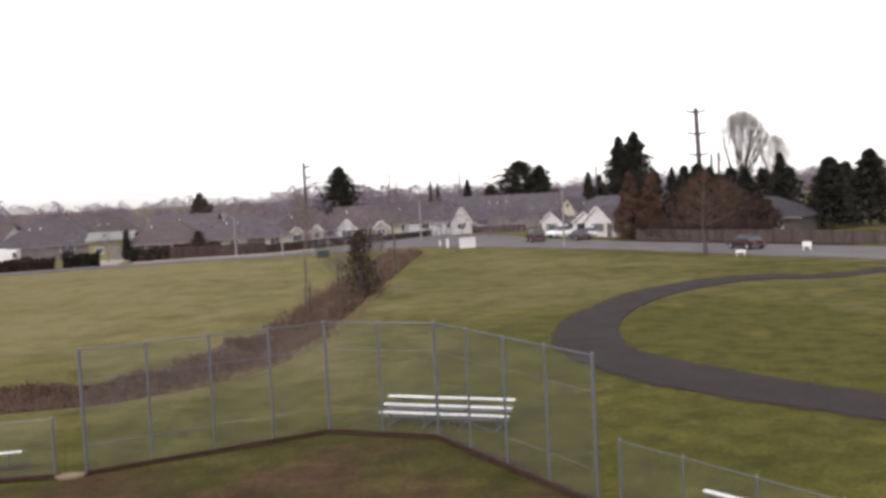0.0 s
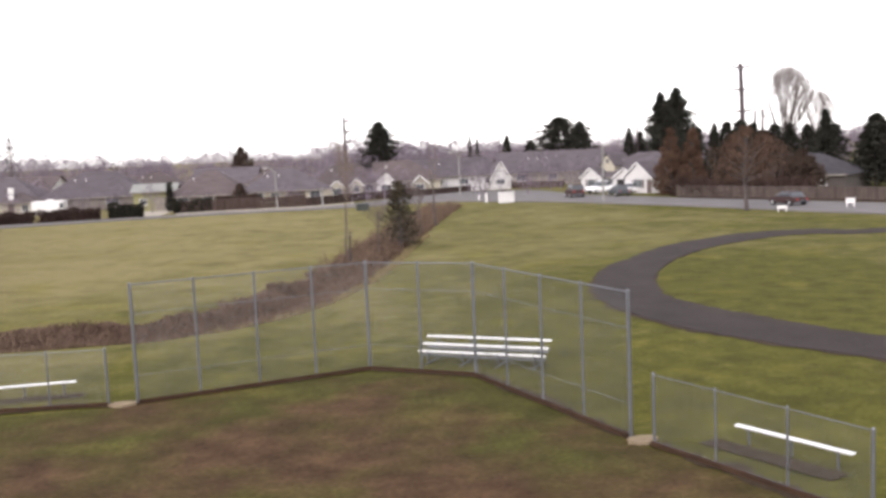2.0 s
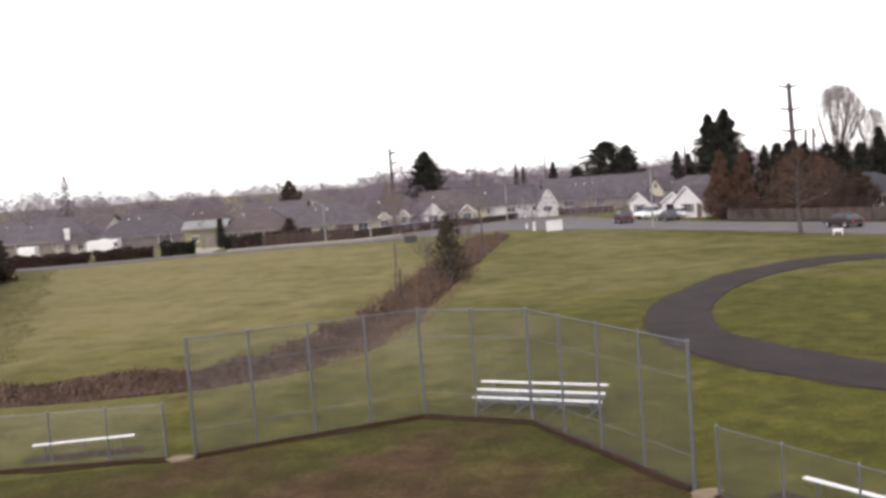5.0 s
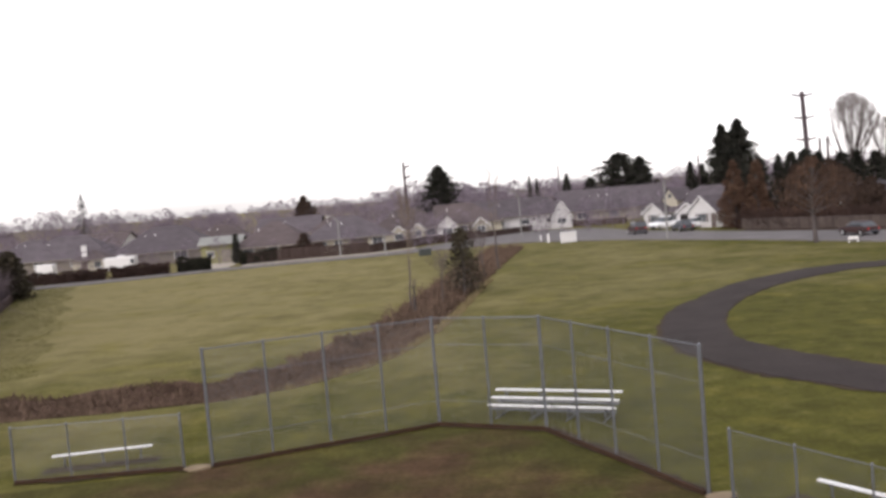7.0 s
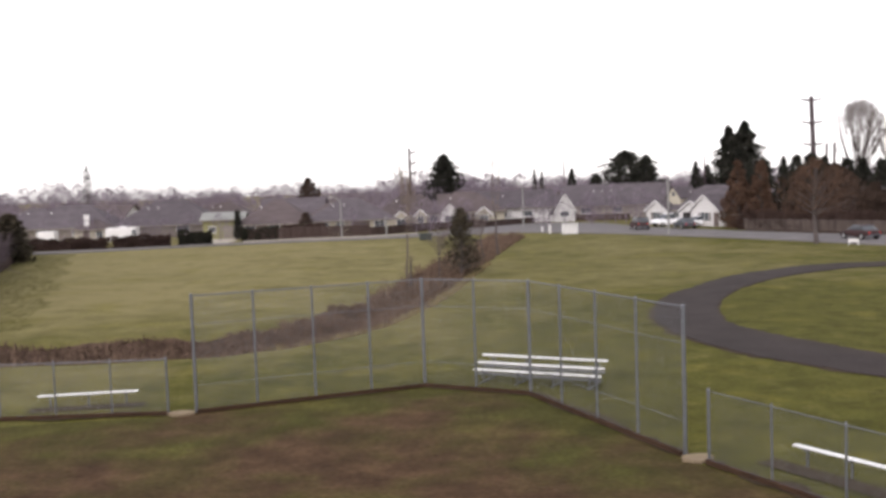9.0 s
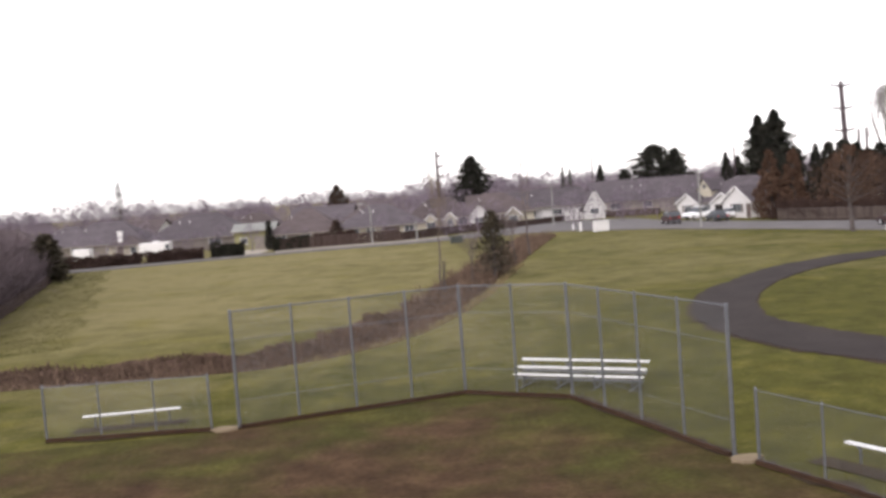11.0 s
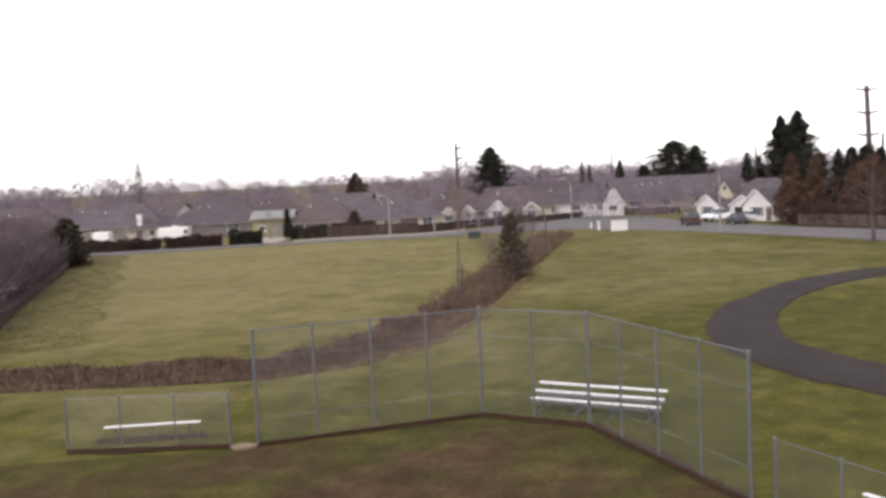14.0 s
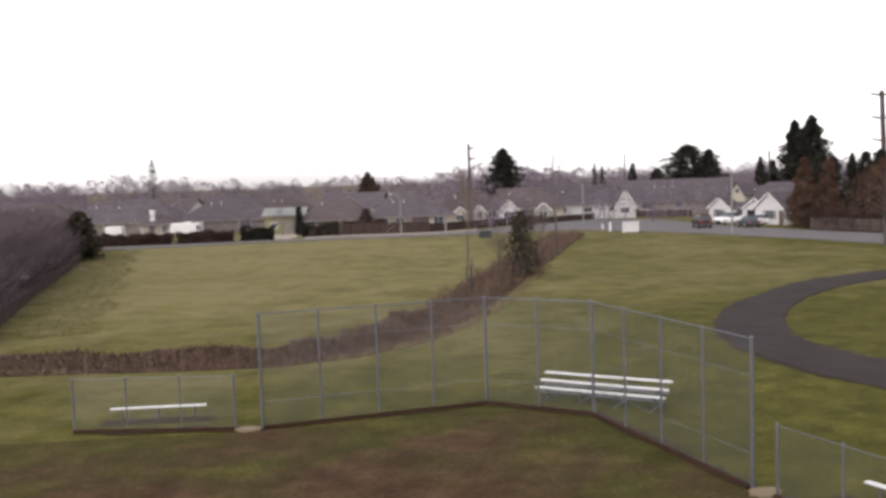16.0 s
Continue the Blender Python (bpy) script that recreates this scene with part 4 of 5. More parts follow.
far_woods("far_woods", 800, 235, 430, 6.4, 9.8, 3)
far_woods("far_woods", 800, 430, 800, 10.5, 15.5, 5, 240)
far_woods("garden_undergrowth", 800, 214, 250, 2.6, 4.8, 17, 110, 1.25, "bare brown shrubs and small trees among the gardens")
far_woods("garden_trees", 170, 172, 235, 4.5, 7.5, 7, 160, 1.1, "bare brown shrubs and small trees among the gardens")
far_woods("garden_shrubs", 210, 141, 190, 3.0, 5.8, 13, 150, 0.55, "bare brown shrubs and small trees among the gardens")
brush("fence_undergrowth", np.array([(48, 121.5), (52.3, 112.5), (56.8, 104.5)]), 1.6, 2.8, 6000, HEDGE, "dark bare undergrowth behind the wooden fence", 0.4, 0.04)
brush("ditch_bank", DITCH[40:], 1.6, 0.8, 14000, BRUSH, "brown brambles on the ditch's bank", 0.6, 0.03, shift=-0.7)
brush("rough_grass", THICK + (4.2, 0), 4.2, 0.1, 60000, ROUGH, "dark green rough grass beside the boundary fence", 0.8, 0.018)

# ---------------------------------------------------------------- houses
def window(parent, u, z, w, h, y, mullions=1, mat_=None):
    """A framed window on a front wall whose face is at y."""
    bm = bmesh.new()
    for sx, sz, ux, uz in ((w + 0.16, 0.09, 0, -0.09), (w + 0.16, 0.09, 0, h), (0.08, h, -w / 2 - 0.04, 0), (0.08, h, w / 2 + 0.04, 0)):
        box(bm, u + ux, y - 0.03, z + uz, sx, 0.1, sz)
    for k in range(mullions):
        box(bm, u - w / 2 + w * (k + 1) / (mullions + 1), y - 0.025, z, 0.05, 0.06, h)
    wn_ = part("window", bm, TRIM, parent)
    part("pane", box(bmesh.new(), u, y - 0.012, z, w, 0.02, h), mat_ or GLASS, wn_, "dark glass pane")
    part("sill", box(bmesh.new(), u, y - 0.07, z - 0.13, w + 0.24, 0.16, 0.04), TRIM, wn_)
    return wn_


def roof_mesh(w, d, z0, z1, kind_, over=0.45, t=0.16):
    """A hip or gable roof with thickness; the ridge runs along x."""
    bm = bmesh.new()
    a, b = w / 2 + over, d / 2 + over
    drop = over * (z1 - z0) / (d / 2)
    e = z0 - drop
    rx = max(w / 2 - d / 2, 0.15) if kind_ == "hip" else a
    lo = [bm.verts.new(v) for v in ((-a, -b, e), (a, -b, e), (a, b, e), (-a, b, e))]
    r0, r1 = bm.verts.new((-rx, 0, z1)), bm.verts.new((rx, 0, z1))
    for f_ in ((lo[0], lo[1], r1, r0), (lo[2], lo[3], r0, r1), (lo[1], lo[2], r1), (lo[3], lo[0], r0), (lo[3], lo[2], lo[1], lo[0])):
        if kind_ == "gable" and len(f_) != 4 or kind_ == "gable" and f_[0] is lo[3] and len(f_) == 4:
            continue
        bm.faces.new(f_)
    if kind_ == "gable":
        g = bmesh.ops.extrude_face_region(bm, geom=bm.faces[:])["geom"]
        bmesh.ops.translate(bm, verts=[v for v in g if isinstance(v, bmesh.types.BMVert)], vec=(0, 0, t))
    else:
        bmesh.ops.translate(bm, verts=bm.verts[:], vec=(0, 0, 0.04))
    bmesh.ops.recalc_face_normals(bm, faces=bm.faces[:])
    return bm


def prism_wall(w, d, h, ridge, gable):
    """House body; with gable the end walls rise to the ridge along x."""
    bm = bmesh.new()
    for x in (-w / 2, w / 2):
        p = [(x, -d / 2, -0.05), (x, d / 2, -0.05), (x, d / 2, h)] + ([(x, 0, ridge)] if gable else []) + [(x, -d / 2, h)]
        bm.faces.new([bm.verts.new(v) for v in p])
    v = bm.verts[:]
    n = len(v) // 2
    for k in range(n):
        bm.faces.new((v[k], v[(k + 1) % n], v[n + (k + 1) % n], v[n + k]))
    bmesh.ops.recalc_face_normals(bm, faces=bm.faces[:])
    return bm


def front_gable(house_, u, yf, w, h, apex, depth, wall_m, roof_m, win=None):
    """A gabled wing that stands forward of the house's front wall."""
    g = part("gable_wall", prism_wall(depth, w, h, apex, True), wall_m, house_)
    g.matrix_basis = pose(u, yf + depth / 2, 0, 0, 0, 90)
    r = part("gable_roof", roof_mesh(depth, w, h, apex, "gable", 0.28, 0.12), roof_m, g)
    r.location.z = 0.03
    for s in (-1, 1):
        bm = bmesh.new()
        L = math.hypot(w / 2 + 0.3, apex - h)
        box(bm, 0, 0, 0, L, 0.05, 0.2)
        o = part("bargeboard", bm, TRIM, g, "white bargeboard")
        ang = math.degrees(math.atan2(apex - h, w / 2))
        o.matrix_basis = pose(-depth / 2 - 0.31, s * (w / 4 + 0.1), (h + apex) / 2 - 0.12, 0, 0, 0) @ pose(0, 0, 0, 0, 0, 90) @ pose(0, 0, 0, 0, ang * s, 0)
    if win:
        window(house_, u, win[0], win[1], win[2], yf, win[3] if len(win) > 3 else 1)
    return g


def house(x, y, rz, w, d, h, ridge, kind_, wall_m, roof_m, label, wins=(), door=None, garage=None, chimney=None, gables=(), vents=1):
    t_ = thing("house", x, y, 0, rz, label, "house", "houses beyond the road")
    part("wall", prism_wall(w, d, h, ridge, kind_ == "gable"), wall_m, t_)
    roof = part("roof", roof_mesh(w, d, h, ridge, kind_), roof_m, t_)
    for k in range(vents):
        bm = bmesh.new()
        zr = h + (ridge - h) * 0.6
        tube(bm, (-w * 0.2 + k * 1.7, -d * 0.2, zr - 0.3), (-w * 0.2 + k * 1.7, -d * 0.2, zr + 0.45), 0.07, n=6)
        part("roof_vent", bm, TRIM, roof, "pale vent pipe")
    bm = bmesh.new()
    ov = 0.45
    e = h - ov * (ridge - h) / (d / 2)
    box(bm, 0, -d / 2 - ov - 0.05, e - 0.06, w + 2 * ov, 0.1, 0.13)
    part("gutter", bm, BEIGE, t_, "beige eaves gutter")
    yf = -d / 2
    for u, z, ww, hh in wins:
        window(t_, u, z, ww, hh, yf)
    if door is not None:
        part("door", box(bmesh.new(), door, yf - 0.03, 0.05, 0.95, 0.08, 2.0), DOOR, t_)
    if garage:
        bm = bmesh.new()
        for k in range(4):
            box(bm, garage[0], yf - 0.03, 0.05 + k * 0.5, garage[1], 0.07, 0.48, 0.015)
        part("garage_door", bm, garage[2] if len(garage) > 2 else TRIM, t_, "panelled garage door")
    if chimney:
        bm = box(bmesh.new(), chimney[0], chimney[1], h, 0.7, 0.6, chimney[2] - h)
        box(bm, chimney[0], chimney[1], chimney[2], 0.85, 0.75, 0.1)
        part("chimney", bm, TRIM, t_)
    for g in gables:
        front_gable(t_, *g[:2], *g[2:6], wall_m if len(g) < 8 else g[7], roof_m, g[6] if len(g) > 6 else None)
    return t_


# row beyond the road, from the boundary thicket to the corner
house(-52.5, 170, 0, 16, 11, 2.3, 5.9, "hip", TAN, ROOF, "low house with a broad grey hipped roof", ((-4, 0.9, 1.6, 1.1), (2, 0.9, 1.6, 1.1)))
house(-35.5, 168, 0, 17, 12, 2.3, 6.2, "hip", TAN, ROOF, "low house with a broad grey hipped roof", ((-5, 0.9, 1.6, 1.1), (3, 0.9, 2.0, 1.1)), vents=2)
house(-44.2, 153.5, 0, 5.2, 5, 2.3, 3.6, "hip", CREAM, ROOF_B, "small cream outbuilding with a white chimney", ((1.2, 0.9, 0.9, 0.9),), door=-0.8, chimney=(-0.9, -1.6, 4.3))
house(-23.7, 151.5, 0, 6.0, 6, 3.0, 3.95, "gable", YELLOW, ROOF_L, "yellow-green outbuilding with a pale roof", ((-1.6, 1.1, 1.0, 0.8),), garage=(1.2, 2.4, BEIGE), vents=0)
house(-15.2, 149.8, -4, 11.5, 10, 2.35, 5.7, "hip", TAN, ROOF_B, "house with a pyramid-like brown hipped roof", ((-3.5, 0.9, 1.5, 1.1), (0.2, 0.9, 1.4, 1.1)), door=3)
house(-4.2, 152.0, 4, 13.5, 10.5, 2.4, 5.5, "hip", CREAM, ROOF, "cream house with a grey hipped roof", ((-4.5, 0.8, 1.8, 1.2), (-1.8, 0.8, 1.2, 1.2), (4.2, 0.9, 1.5, 1.1)), garage=(1.4, 2.6, DOOR), vents=2)
house(6.0, 168, 0, 13, 9.5, 2.5, 5.7, "hip", BEIGE, ROOF_B, "house with small pale front gables", ((3.6, 0.9, 1.3, 1.1),), gables=((-2.0, -7.4, 2.3, 1.9, 2.95, 4.0, (0.7, 1.4, 1.0), CREAM), (1.3, -6.8, 2.0, 2.0, 3.1, 3.5, (0.9, 0.9, 1.1), CREAM)))
house(15.5, 169, 0, 13, 9.5, 2.6, 5.9, "hip", CREAM, ROOF_B, "house with two white front gables", ((0.0, 0.9, 1.2, 1.1),), door=0.9, gables=((-3.2, -7.6, 3.3, 2.0, 3.75, 4.5, (0.8, 1.7, 1.1), SIDING), (2.6, -7.4, 2.8, 1.8, 3.15, 4.0, (0.8, 1.4, 1.0), BEIGE)))
house(24.8, 171, 8, 13.5, 9.5, 2.85, 5.7, "gable", SIDING, ROOF, "long white house with a grey gabled roof", ((-3.5, 1.2, 1.2, 0.9), (1.0, 1.2, 1.4, 0.9)), gables=((7.2, -6.4, 3.8, 1.7, 4.7, 5.5, (0.9, 1.5, 0.9), SIDING),))
house(45.8, 183, -6, 20, 11, 2.5, 6.2, "gable", BEIGE, ROOF, "long low house with a broad grey roof", ((-6, 0.9, 1.8, 1.1), (0, 0.9, 1.6, 1.1), (6, 0.9, 1.6, 1.1)), vents=3)

# corner house with white gables
cg = house(50.7, 139.2, -64.5, 16.5, 11.5, 2.35, 5.7, "hip", SIDING, ROOF, "white corner house with three front gables", ((-2.6, 0.8, 1.0, 1.2),), gables=(
    (-5.6, -6.9, 4.6, 2.1, 3.55, 3.4, (0.75, 1.5, 1.15), SIDING), (5.0, -7.6, 5.4, 2.2, 4.3, 4.4, (0.75, 1.6, 1.2), SIDING), (1.5, -6.7, 4.6, 2.1, 3.5, 3.4, None, SIDING)))
# a dark slab on the wall paints the shade inside the open garage
part("garage_opening", box(bmesh.new(), 1.2, -6.74, 0.05, 2.7, 0.1, 1.85), SHADOW_GAP, cg, "dark slab coloured as the open garage's shade")
part("door", box(bmesh.new(), 7.2, -7.66, 0.05, 0.8, 0.1, 1.9), DOOR, cg)
for u in (3.95, 6.05, -6.65, -4.55):
    part("shutter", box(bmesh.new(), u, (-7.66 if u > 0 else -6.96), 0.72, 0.3, 0.06, 1.2), DOOR, cg, "dark window shutter")
dm = part("dormer", prism_wall(3.4, 2.9, 4.1, 5.7, True), CREAM, cg, "cream attic dormer")
dm.matrix_basis = pose(-4.3, -3.0, 0, 0, 0, 90)
o = part("dormer_roof", roof_mesh(3.4, 2.9, 4.1, 5.7, "gable", 0.25, 0.1), ROOF, dm)
o = part("dormer_window", box(bmesh.new(), 0, 0, 4.25, 0.06, 0.6, 0.6), GLASS, dm, "small dark attic window")
o.location.x = -1.72

house(66.0, 122.6, -50, 15, 10, 2.2, 4.7, "hip", BROWN_SHADED, ROOF_SHADED, "house behind the wooden fence, tree shade in its colours", ((-4.5, 0.7, 1.9, 1.3), (-1.5, 0.7, 0.9, 1.5), (2.0, 0.7, 1.2, 1.5), (4.6, 0.7, 1.2, 1.3)), vents=2)
house(-33.5, 64.5, 70, 8, 6, 2.0, 3.4, "gable", TAN, ROOF, "low grey-roofed shed behind the boundary fence", ((0, 0.9, 1.0, 0.8),), vents=0)
for k in range(16):
    x = -92 + 12.4 * k + rng.uniform(-2, 2)
    yy = 196 + rng.uniform(-4, 14)
    house(x, yy, rng.uniform(-18, 18), rng.uniform(12, 16), 10, 2.4, rng.uniform(4.9, 5.6), "hip" if k % 3 else "gable", (BEIGE, CREAM, TAN, SIDING)[k % 4], (ROOF, ROOF_B)[k % 2], "suburban house with a shingled roof in the second row", ((-3, 0.9, 1.5, 1.1), (3, 0.9, 1.5, 1.1)), vents=2)

# ---------------------------------------------------------------- poles, lamps, signs
def utility_pole(x, y, h, lean, arms, label, r=0.22, one_side=False, arm=1.6, rz=0):
    t_ = thing("utility_pole", x, y, 0, rz, label, "utility pole", "utility poles")
    bm = bmesh.new()
    dx = math.tan(radians(lean)) * h
    tube(bm, (dx, 0, -0.3), (0, 0, h), r, r * 0.72, 10)
    part("pole", bm, POLE_WOOD, t_)
    for z in arms:
        c_ = dx * (1 - z / h)
        bm = bmesh.new()
        for s in ((1,) if one_side else (-1, 1)):
            tube(bm, (c_, 0, z - 0.25), (c_ + s * arm, 0, z + 0.05), 0.2, 0.15, 6)
        a_ = part("crossarm", bm, POLE_WOOD, t_)
        for s in ((1,) if one_side else (-1, 1)):
            bm = bmesh.new()
            for q in range(4):
                tube(bm, (c_ + s * arm, 0, z + 0.02 + q * 0.09), (c_ + s * arm, 0, z + 0.08 + q * 0.09), 0.1, 0.06, 8)
            part("insulator", bm, INSULATOR, a_)
    return t_


utility_pole(70.2, 150, 19.3, 2.0, (18.8, 15.2, 11.7), "tall brown utility pole with three pairs of arms", 0.48, arm=1.7)
utility_pole(6.15, 173, 14.0, 0.5, (13.3, 9.6, 11.4), "tall brown utility pole with short side arms", 0.3, True, 1.1)
utility_pole(73.2, 151, 11.7, -1, (), "plain brown utility pole", 0.26)
utility_pole(74.5, 151, 11.8, -1, (), "plain brown utility pole", 0.26)
utility_pole(40.6, 205, 11.8, 0, (), "slim distant brown utility pole", 0.16)
utility_pole(60.2, 172, 11.0, 0, (), "plain distant utility pole", 0.2)


def street_lamp(x, y, h, arm, rz, label):
    t_ = thing("street_lamp", x, y, 0, rz, label, "street lamp", "street lamps")
    bm = bmesh.new()
    tube(bm, (0, 0, -0.1), (0, 0, h * 0.9), 0.13, 0.085, 10)
    tube(bm, (0, 0, 0), (0, 0, 0.25), 0.2, 0.18, 10)
    part("pole", bm, LAMP_GREY, t_)
    bm = bmesh.new()
    prev = Vector((0, 0, h * 0.88))
    for k in range(1, 7):
        u = k / 6
        q = Vector((-arm * u, 0, h * 0.88 + (h * 0.12) * math.sin(u * math.pi / 2)))
        tube(bm, prev, q, 0.07, 0.06, 8)
        prev = q
    part("arm", bm, LAMP_GREY, t_)
    bm = box(bmesh.new(), -arm - 0.3, 0, h - 0.1, 0.85, 0.34, 0.2, 0.05)
    hd = part("lamp_head", bm, LAMP_GREY, t_)
    part("lens", box(bmesh.new(), -arm - 0.35, 0, h - 0.14, 0.5, 0.24, 0.05), LENS_CLEAR, hd, "clear lamp lens")
    return t_


street_lamp(23.5, 152.5, 7.0, 1.0, 0, "grey street lamp with a curved arm")
street_lamp(-5.1, 137.4, 5.9, 1.0, 0, "grey street lamp with a curved arm")
t_ = thing("timber_post", 35.8, 115.2, 0, 0, "slim pale wooden post at the road's edge", "post")
bm = bmesh.new()
tube(bm, (0, 0, -0.2), (0.05, 0, 7.1), 0.13, 0.1, 9)
part("shaft", bm, LAMP_GREY, t_)
t_ = thing("timber_post", 1.3, 131.8, 0, 0, "short pale post at the road's edge", "post")
bm = bmesh.new()
tube(bm, (0, 0, -0.2), (0, 0, 2.85), 0.14, 0.11, 9)
tube(bm, (0, 0, 2.85), (0, 0, 2.95), 0.16, 0.05, 9)
part("shaft", bm, LAMP_GREY, t_)

t_ = thing("park_sign", 25.3, 123.9, 0, 20, "blank white boxed park sign at the road's corner", "sign")
part("panel", box(bmesh.new(), 0, 0, 0.05, 2.2, 0.5, 1.32, 0.03), WHITE, t_)
part("cap", box(bmesh.new(), 0, 0, 1.375, 2.3, 0.6, 0.06), WHITE, t_)
for u in (-1.0, 1.0):
    bm = bmesh.new()
    tube(bm, (u, 0.31, -0.1), (u, 0.31, 1.45), 0.05, n=8)
    part("post", bm, LAMP_GREY, t_)
for x, y, h, w in ((23.35, 128.0, 1.2, 0.28), (23.3, 133.6, 0.75, 0.22)):
    t_ = thing("bollard", x, y, 0, 0, "white square bollard beside the park sign", "bollard", "white bollards")
    part("shaft", box(bmesh.new(), 0, 0, -0.05, w, w, h, 0.02), WHITE, t_)
    part("cap", box(bmesh.new(), 0, 0, h - 0.045, w + 0.06, w + 0.06, 0.05), WHITE, t_)
t_ = thing("small_sign", 44.6, 86.6, 0, -30, "small white sign on two short legs", "sign")
part("panel", box(bmesh.new(), 0, 0, 0.3, 0.9, 0.05, 0.3, 0.01), WHITE, t_)
for u in (-0.38, 0.38):
    part("leg", box(bmesh.new(), u, 0.0, -0.05, 0.09, 0.09, 0.4), WHITE, t_)


# ---------------------------------------------------------------- vehicles
def loft(sections, wtop):
    """A body shell lofted along x from (x, z_low, z_high, half width) sections, narrower at the top."""
    bm = bmesh.new()
    rings = []
    for x, z0, z1, hw in sections:
        rings.append([bm.verts.new(v) for v in ((x, -hw, z0), (x, -hw * 1.02, (z0 + z1) / 2), (x, -hw * wtop, z1), (x, hw * wtop, z1), (x, hw * 1.02, (z0 + z1) / 2), (x, hw, z0))])
    for a, b in zip(rings, rings[1:]):
        for k in range(6):
            bm.faces.new((a[k], a[(k + 1) % 6], b[(k + 1) % 6], b[k]))
    bm.faces.new(rings[0])
    bm.faces.new(rings[-1][::-1])
    bmesh.ops.recalc_face_normals(bm, faces=bm.faces[:])
    bmesh.ops.bevel(bm, geom=bm.edges[:], offset=0.04, segments=1, affect="EDGES")
    return bm


def vehicle(x, y, rz, paint, label, kind_="car"):
    """Front towards +x."""
    t_ = thing(kind_ if kind_ != "suv" else "car", x, y, 0, rz, label, "car" if kind_ != "pickup" else "pickup truck", "parked vehicles")
    if kind_ == "pickup":
        body = [(-2.6, 0.5, 1.05, 0.93), (0.1, 0.42, 1.08, 0.96), (1.3, 0.42, 1.08, 0.96), (2.4, 0.45, 0.98, 0.92), (2.65, 0.5, 0.85, 0.85)]
        cab, z1 = [(-0.5, 1.02, 1.15, 0.9), (-0.35, 1.02, 1.75, 0.9), (0.75, 1.02, 1.78, 0.9), (1.45, 1.02, 1.12, 0.9)], 1.8
    elif kind_ == "suv":
        body = [(-2.2, 0.45, 1.05, 0.9), (-1.0, 0.35, 1.1, 0.95), (1.0, 0.35, 1.08, 0.95), (2.1, 0.42, 0.95, 0.9), (2.3, 0.5, 0.8, 0.82)]
        cab, z1 = [(-2.15, 1.02, 1.2, 0.86), (-1.95, 1.02, 1.72, 0.86), (0.35, 1.02, 1.75, 0.86), (1.15, 1.02, 1.1, 0.86)], 1.75
    else:
        body = [(-2.2, 0.42, 0.88, 0.82), (-1.2, 0.3, 0.95, 0.9), (1.0, 0.3, 0.92, 0.9), (2.0, 0.36, 0.8, 0.85), (2.25, 0.42, 0.65, 0.76)]
        cab, z1 = [(-1.75, 0.88, 0.98, 0.8), (-1.1, 0.88, 1.42, 0.8), (0.3, 0.88, 1.45, 0.8), (1.15, 0.88, 0.95, 0.8)], 1.45
    part("body", loft(body, 0.93), paint, t_)
    gl = part("cabin", loft(cab, 0.84), GLASS, t_, "dark glazed cabin")
    bm = box(bmesh.new(), (cab[1][0] + cab[2][0]) / 2, 0, z1 - 0.06, cab[2][0] - cab[1][0] + 0.1, cab[1][3] * 1.6, 0.08, 0.03)
    part("roof", bm, paint, gl)
    for px in (cab[1][0], (cab[1][0] + cab[2][0]) / 2, cab[2][0]):
        for s in (-1, 1):
            bm = bmesh.new()
            tube(bm, (px, s * cab[1][3] * 1.0, cab[0][1]), (px, s * cab[1][3] * 0.84, z1 - 0.03), 0.04, n=6)
            part("pillar", bm, paint, gl)
    for wx in (body[0][0] + 0.85, body[-1][0] - 0.85):
        for s in (-1, 1):
            bm = bmesh.new()
            tube(bm, (wx, s * 0.72, 0.33), (wx, s * 0.95, 0.33), 0.33, n=16)
            wh = part("wheel", bm, TYRE, t_)
            bm = bmesh.new()
            tube(bm, (wx, s * 0.94, 0.33), (wx, s * 0.965, 0.33), 0.2, n=12)
            part("rim", bm, RIM, wh)
    for s in (-1, 1):
        part("headlight", box(bmesh.new(), body[-1][0] - 0.06, s * 0.58, body[-1][2] - 0.2, 0.12, 0.32, 0.14, 0.02), LENS_CLEAR, t_)
        part("tail_light", box(bmesh.new(), body[0][0] + 0.03, s * 0.62, body[0][2] - 0.28, 0.1, 0.2, 0.22, 0.02), LENS_RED, t_)
    for bx, nm in ((body[0][0], "rear_bumper"), (body[-1][0], "front_bumper")):
        part(nm, box(bmesh.new(), bx, 0, 0.38, 0.16, 1.5, 0.2, 0.03), CAR_DARK, t_)
    return t_


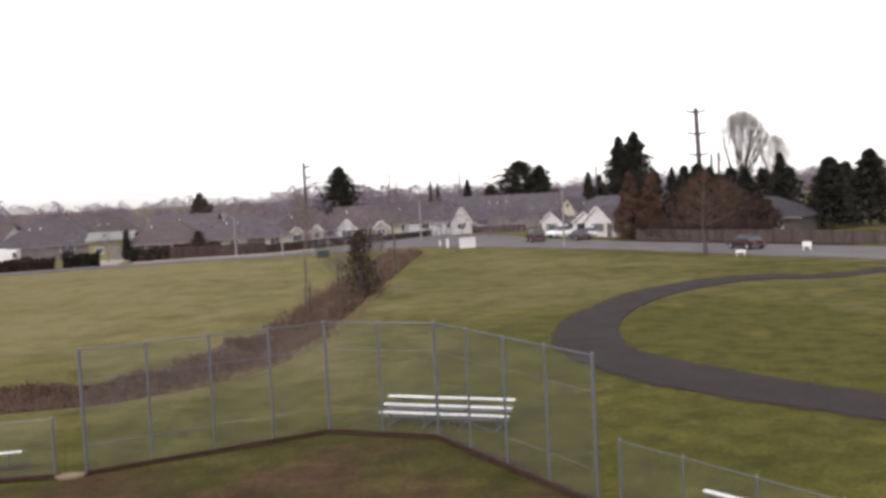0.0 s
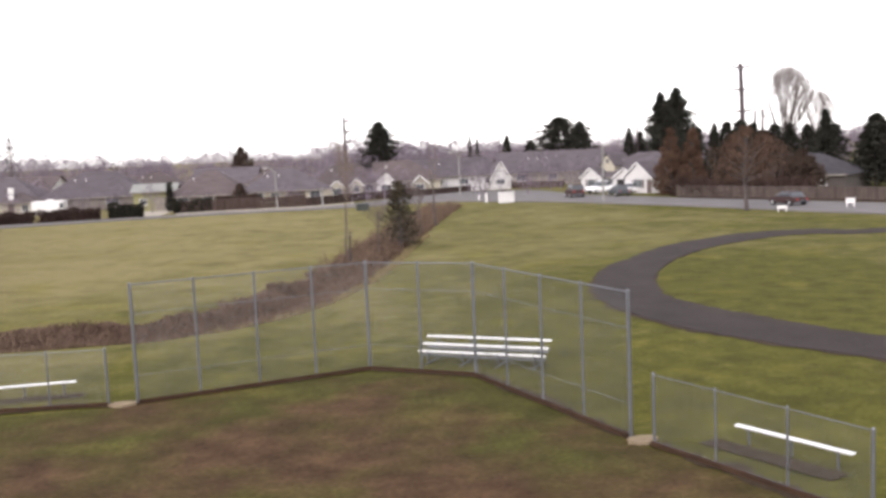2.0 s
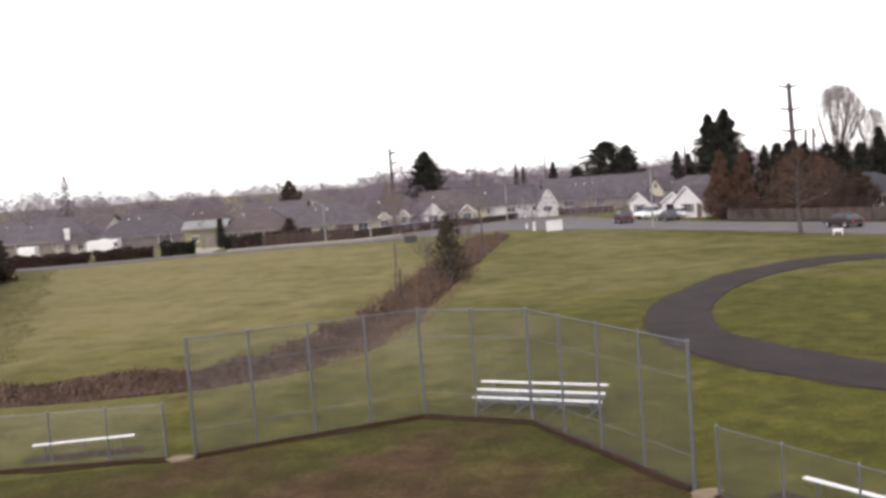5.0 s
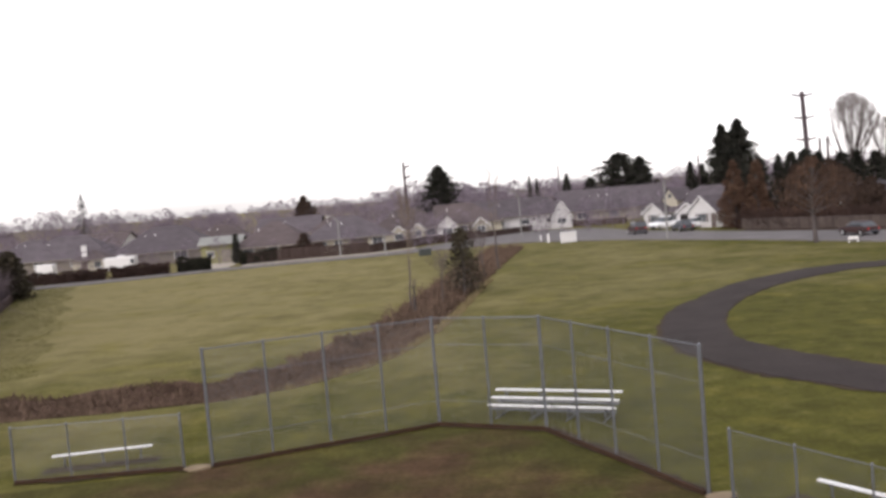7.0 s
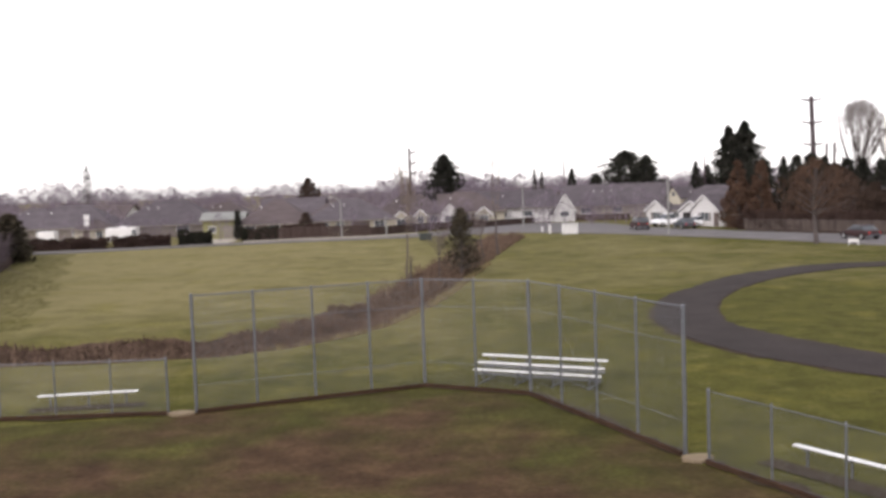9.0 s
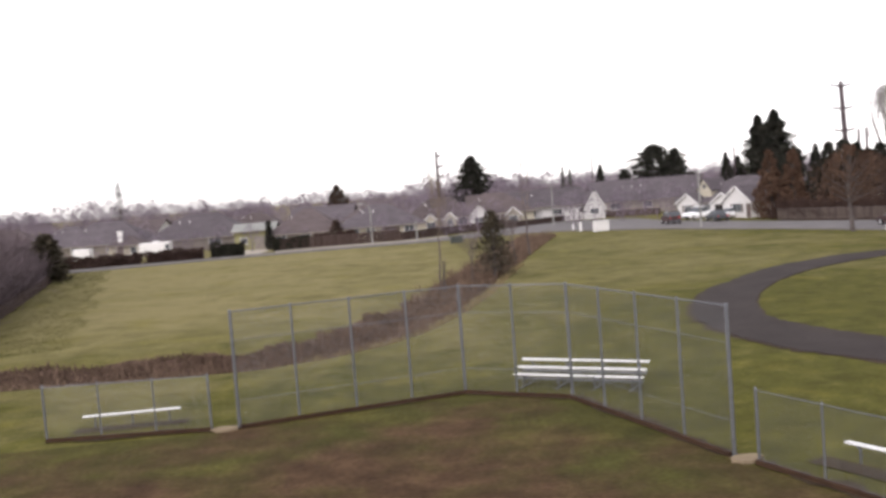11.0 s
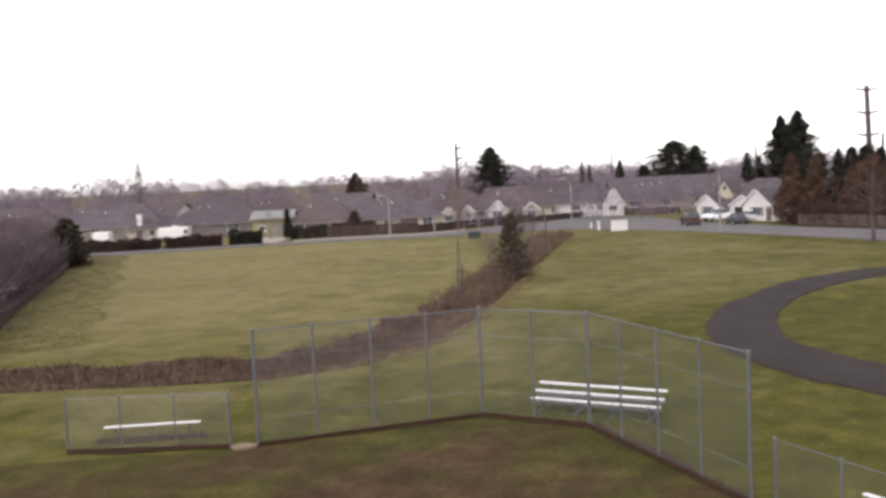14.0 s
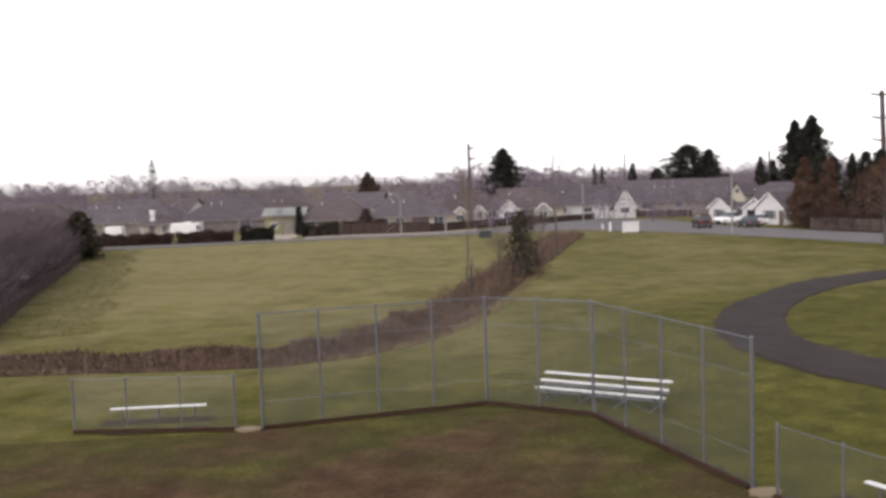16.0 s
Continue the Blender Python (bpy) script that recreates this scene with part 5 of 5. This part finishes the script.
vehicle(36.2, 129.8, 88, CAR_RED, "dark red sport utility vehicle parked by the road", "suv")
vehicle(42.4, 136.4, -160, CAR_WHITE, "white pickup truck parked in the driveway", "pickup")
vehicle(45.4, 132.4, -150, CAR_WHITE, "white sedan parked in the driveway", "car")
vehicle(41.8, 127.4, 92, CAR_DARK, "dark sedan parked at the road's edge", "car")
vehicle(49.4, 94.6, 100, CAR_RED, "dark red car parked beside the wooden fence", "car")
t_ = thing("utility_box", 6.3, 123.4, 0, 10, "dark green metal utility box on the grass", "utility box")
part("cabinet", box(bmesh.new(), 0, 0, -0.02, 1.5, 0.9, 0.85, 0.04), BOX_GREEN, t_)
part("lid", box(bmesh.new(), 0, 0, 0.832, 1.58, 0.98, 0.07, 0.02), BOX_GREEN, t_)
t_ = thing("small_sign", 52.2, 87.6, 0, -35, "small white notice board on two legs", "sign")
part("panel", box(bmesh.new(), 0, 0, 0.4, 0.85, 0.06, 0.5, 0.01), WHITE, t_)
for u in (-0.34, 0.34):
    part("leg", box(bmesh.new(), u, 0.0, -0.05, 0.1, 0.1, 0.45), WHITE, t_)

# camper and box trailer beside the far houses
def trailer(x, y, L, W, H_, label, win):
    t_ = thing("trailer", x, y, 0, 0, label, "trailer")
    part("body", box(bmesh.new(), 0, 0, 0.45, L, W, H_, 0.08), WHITE, t_)
    for u in (-L * 0.2, L * 0.1):
        for s in (-1, 1):
            bm = bmesh.new()
            tube(bm, (u, s * (W / 2 - 0.2), 0.32), (u, s * (W / 2 + 0.02), 0.32), 0.32, n=14)
            part("wheel", bm, TYRE, t_)
    if win:
        part("window", box(bmesh.new(), L * 0.42, -W / 2 - 0.01, 1.3, 0.55, 0.04, 0.7), GLASS, t_, "dark window")
        part("roof_unit", box(bmesh.new(), 0.1, 0, 0.45 + H_, 0.9, 0.8, 0.22, 0.05), WHITE, t_)
    bm = bmesh.new()
    tube(bm, (-L / 2 - 1.0, 0, 0.45), (-L / 2, 0.4, 0.5), 0.05, n=6)
    tube(bm, (-L / 2 - 1.0, 0, 0.45), (-L / 2, -0.4, 0.5), 0.05, n=6)
    tube(bm, (-L / 2 - 0.9, 0, 0), (-L / 2 - 0.9, 0, 0.6), 0.04, n=6)
    part("drawbar", bm, ALU_DARK, t_)
    return t_


trailer(-38.4, 147, 4.6, 2.2, 1.9, "white camper trailer parked beside the house", True)
trailer(-49.6, 147.5, 2.5, 1.9, 1.7, "small white box trailer parked beside the hedge", False)
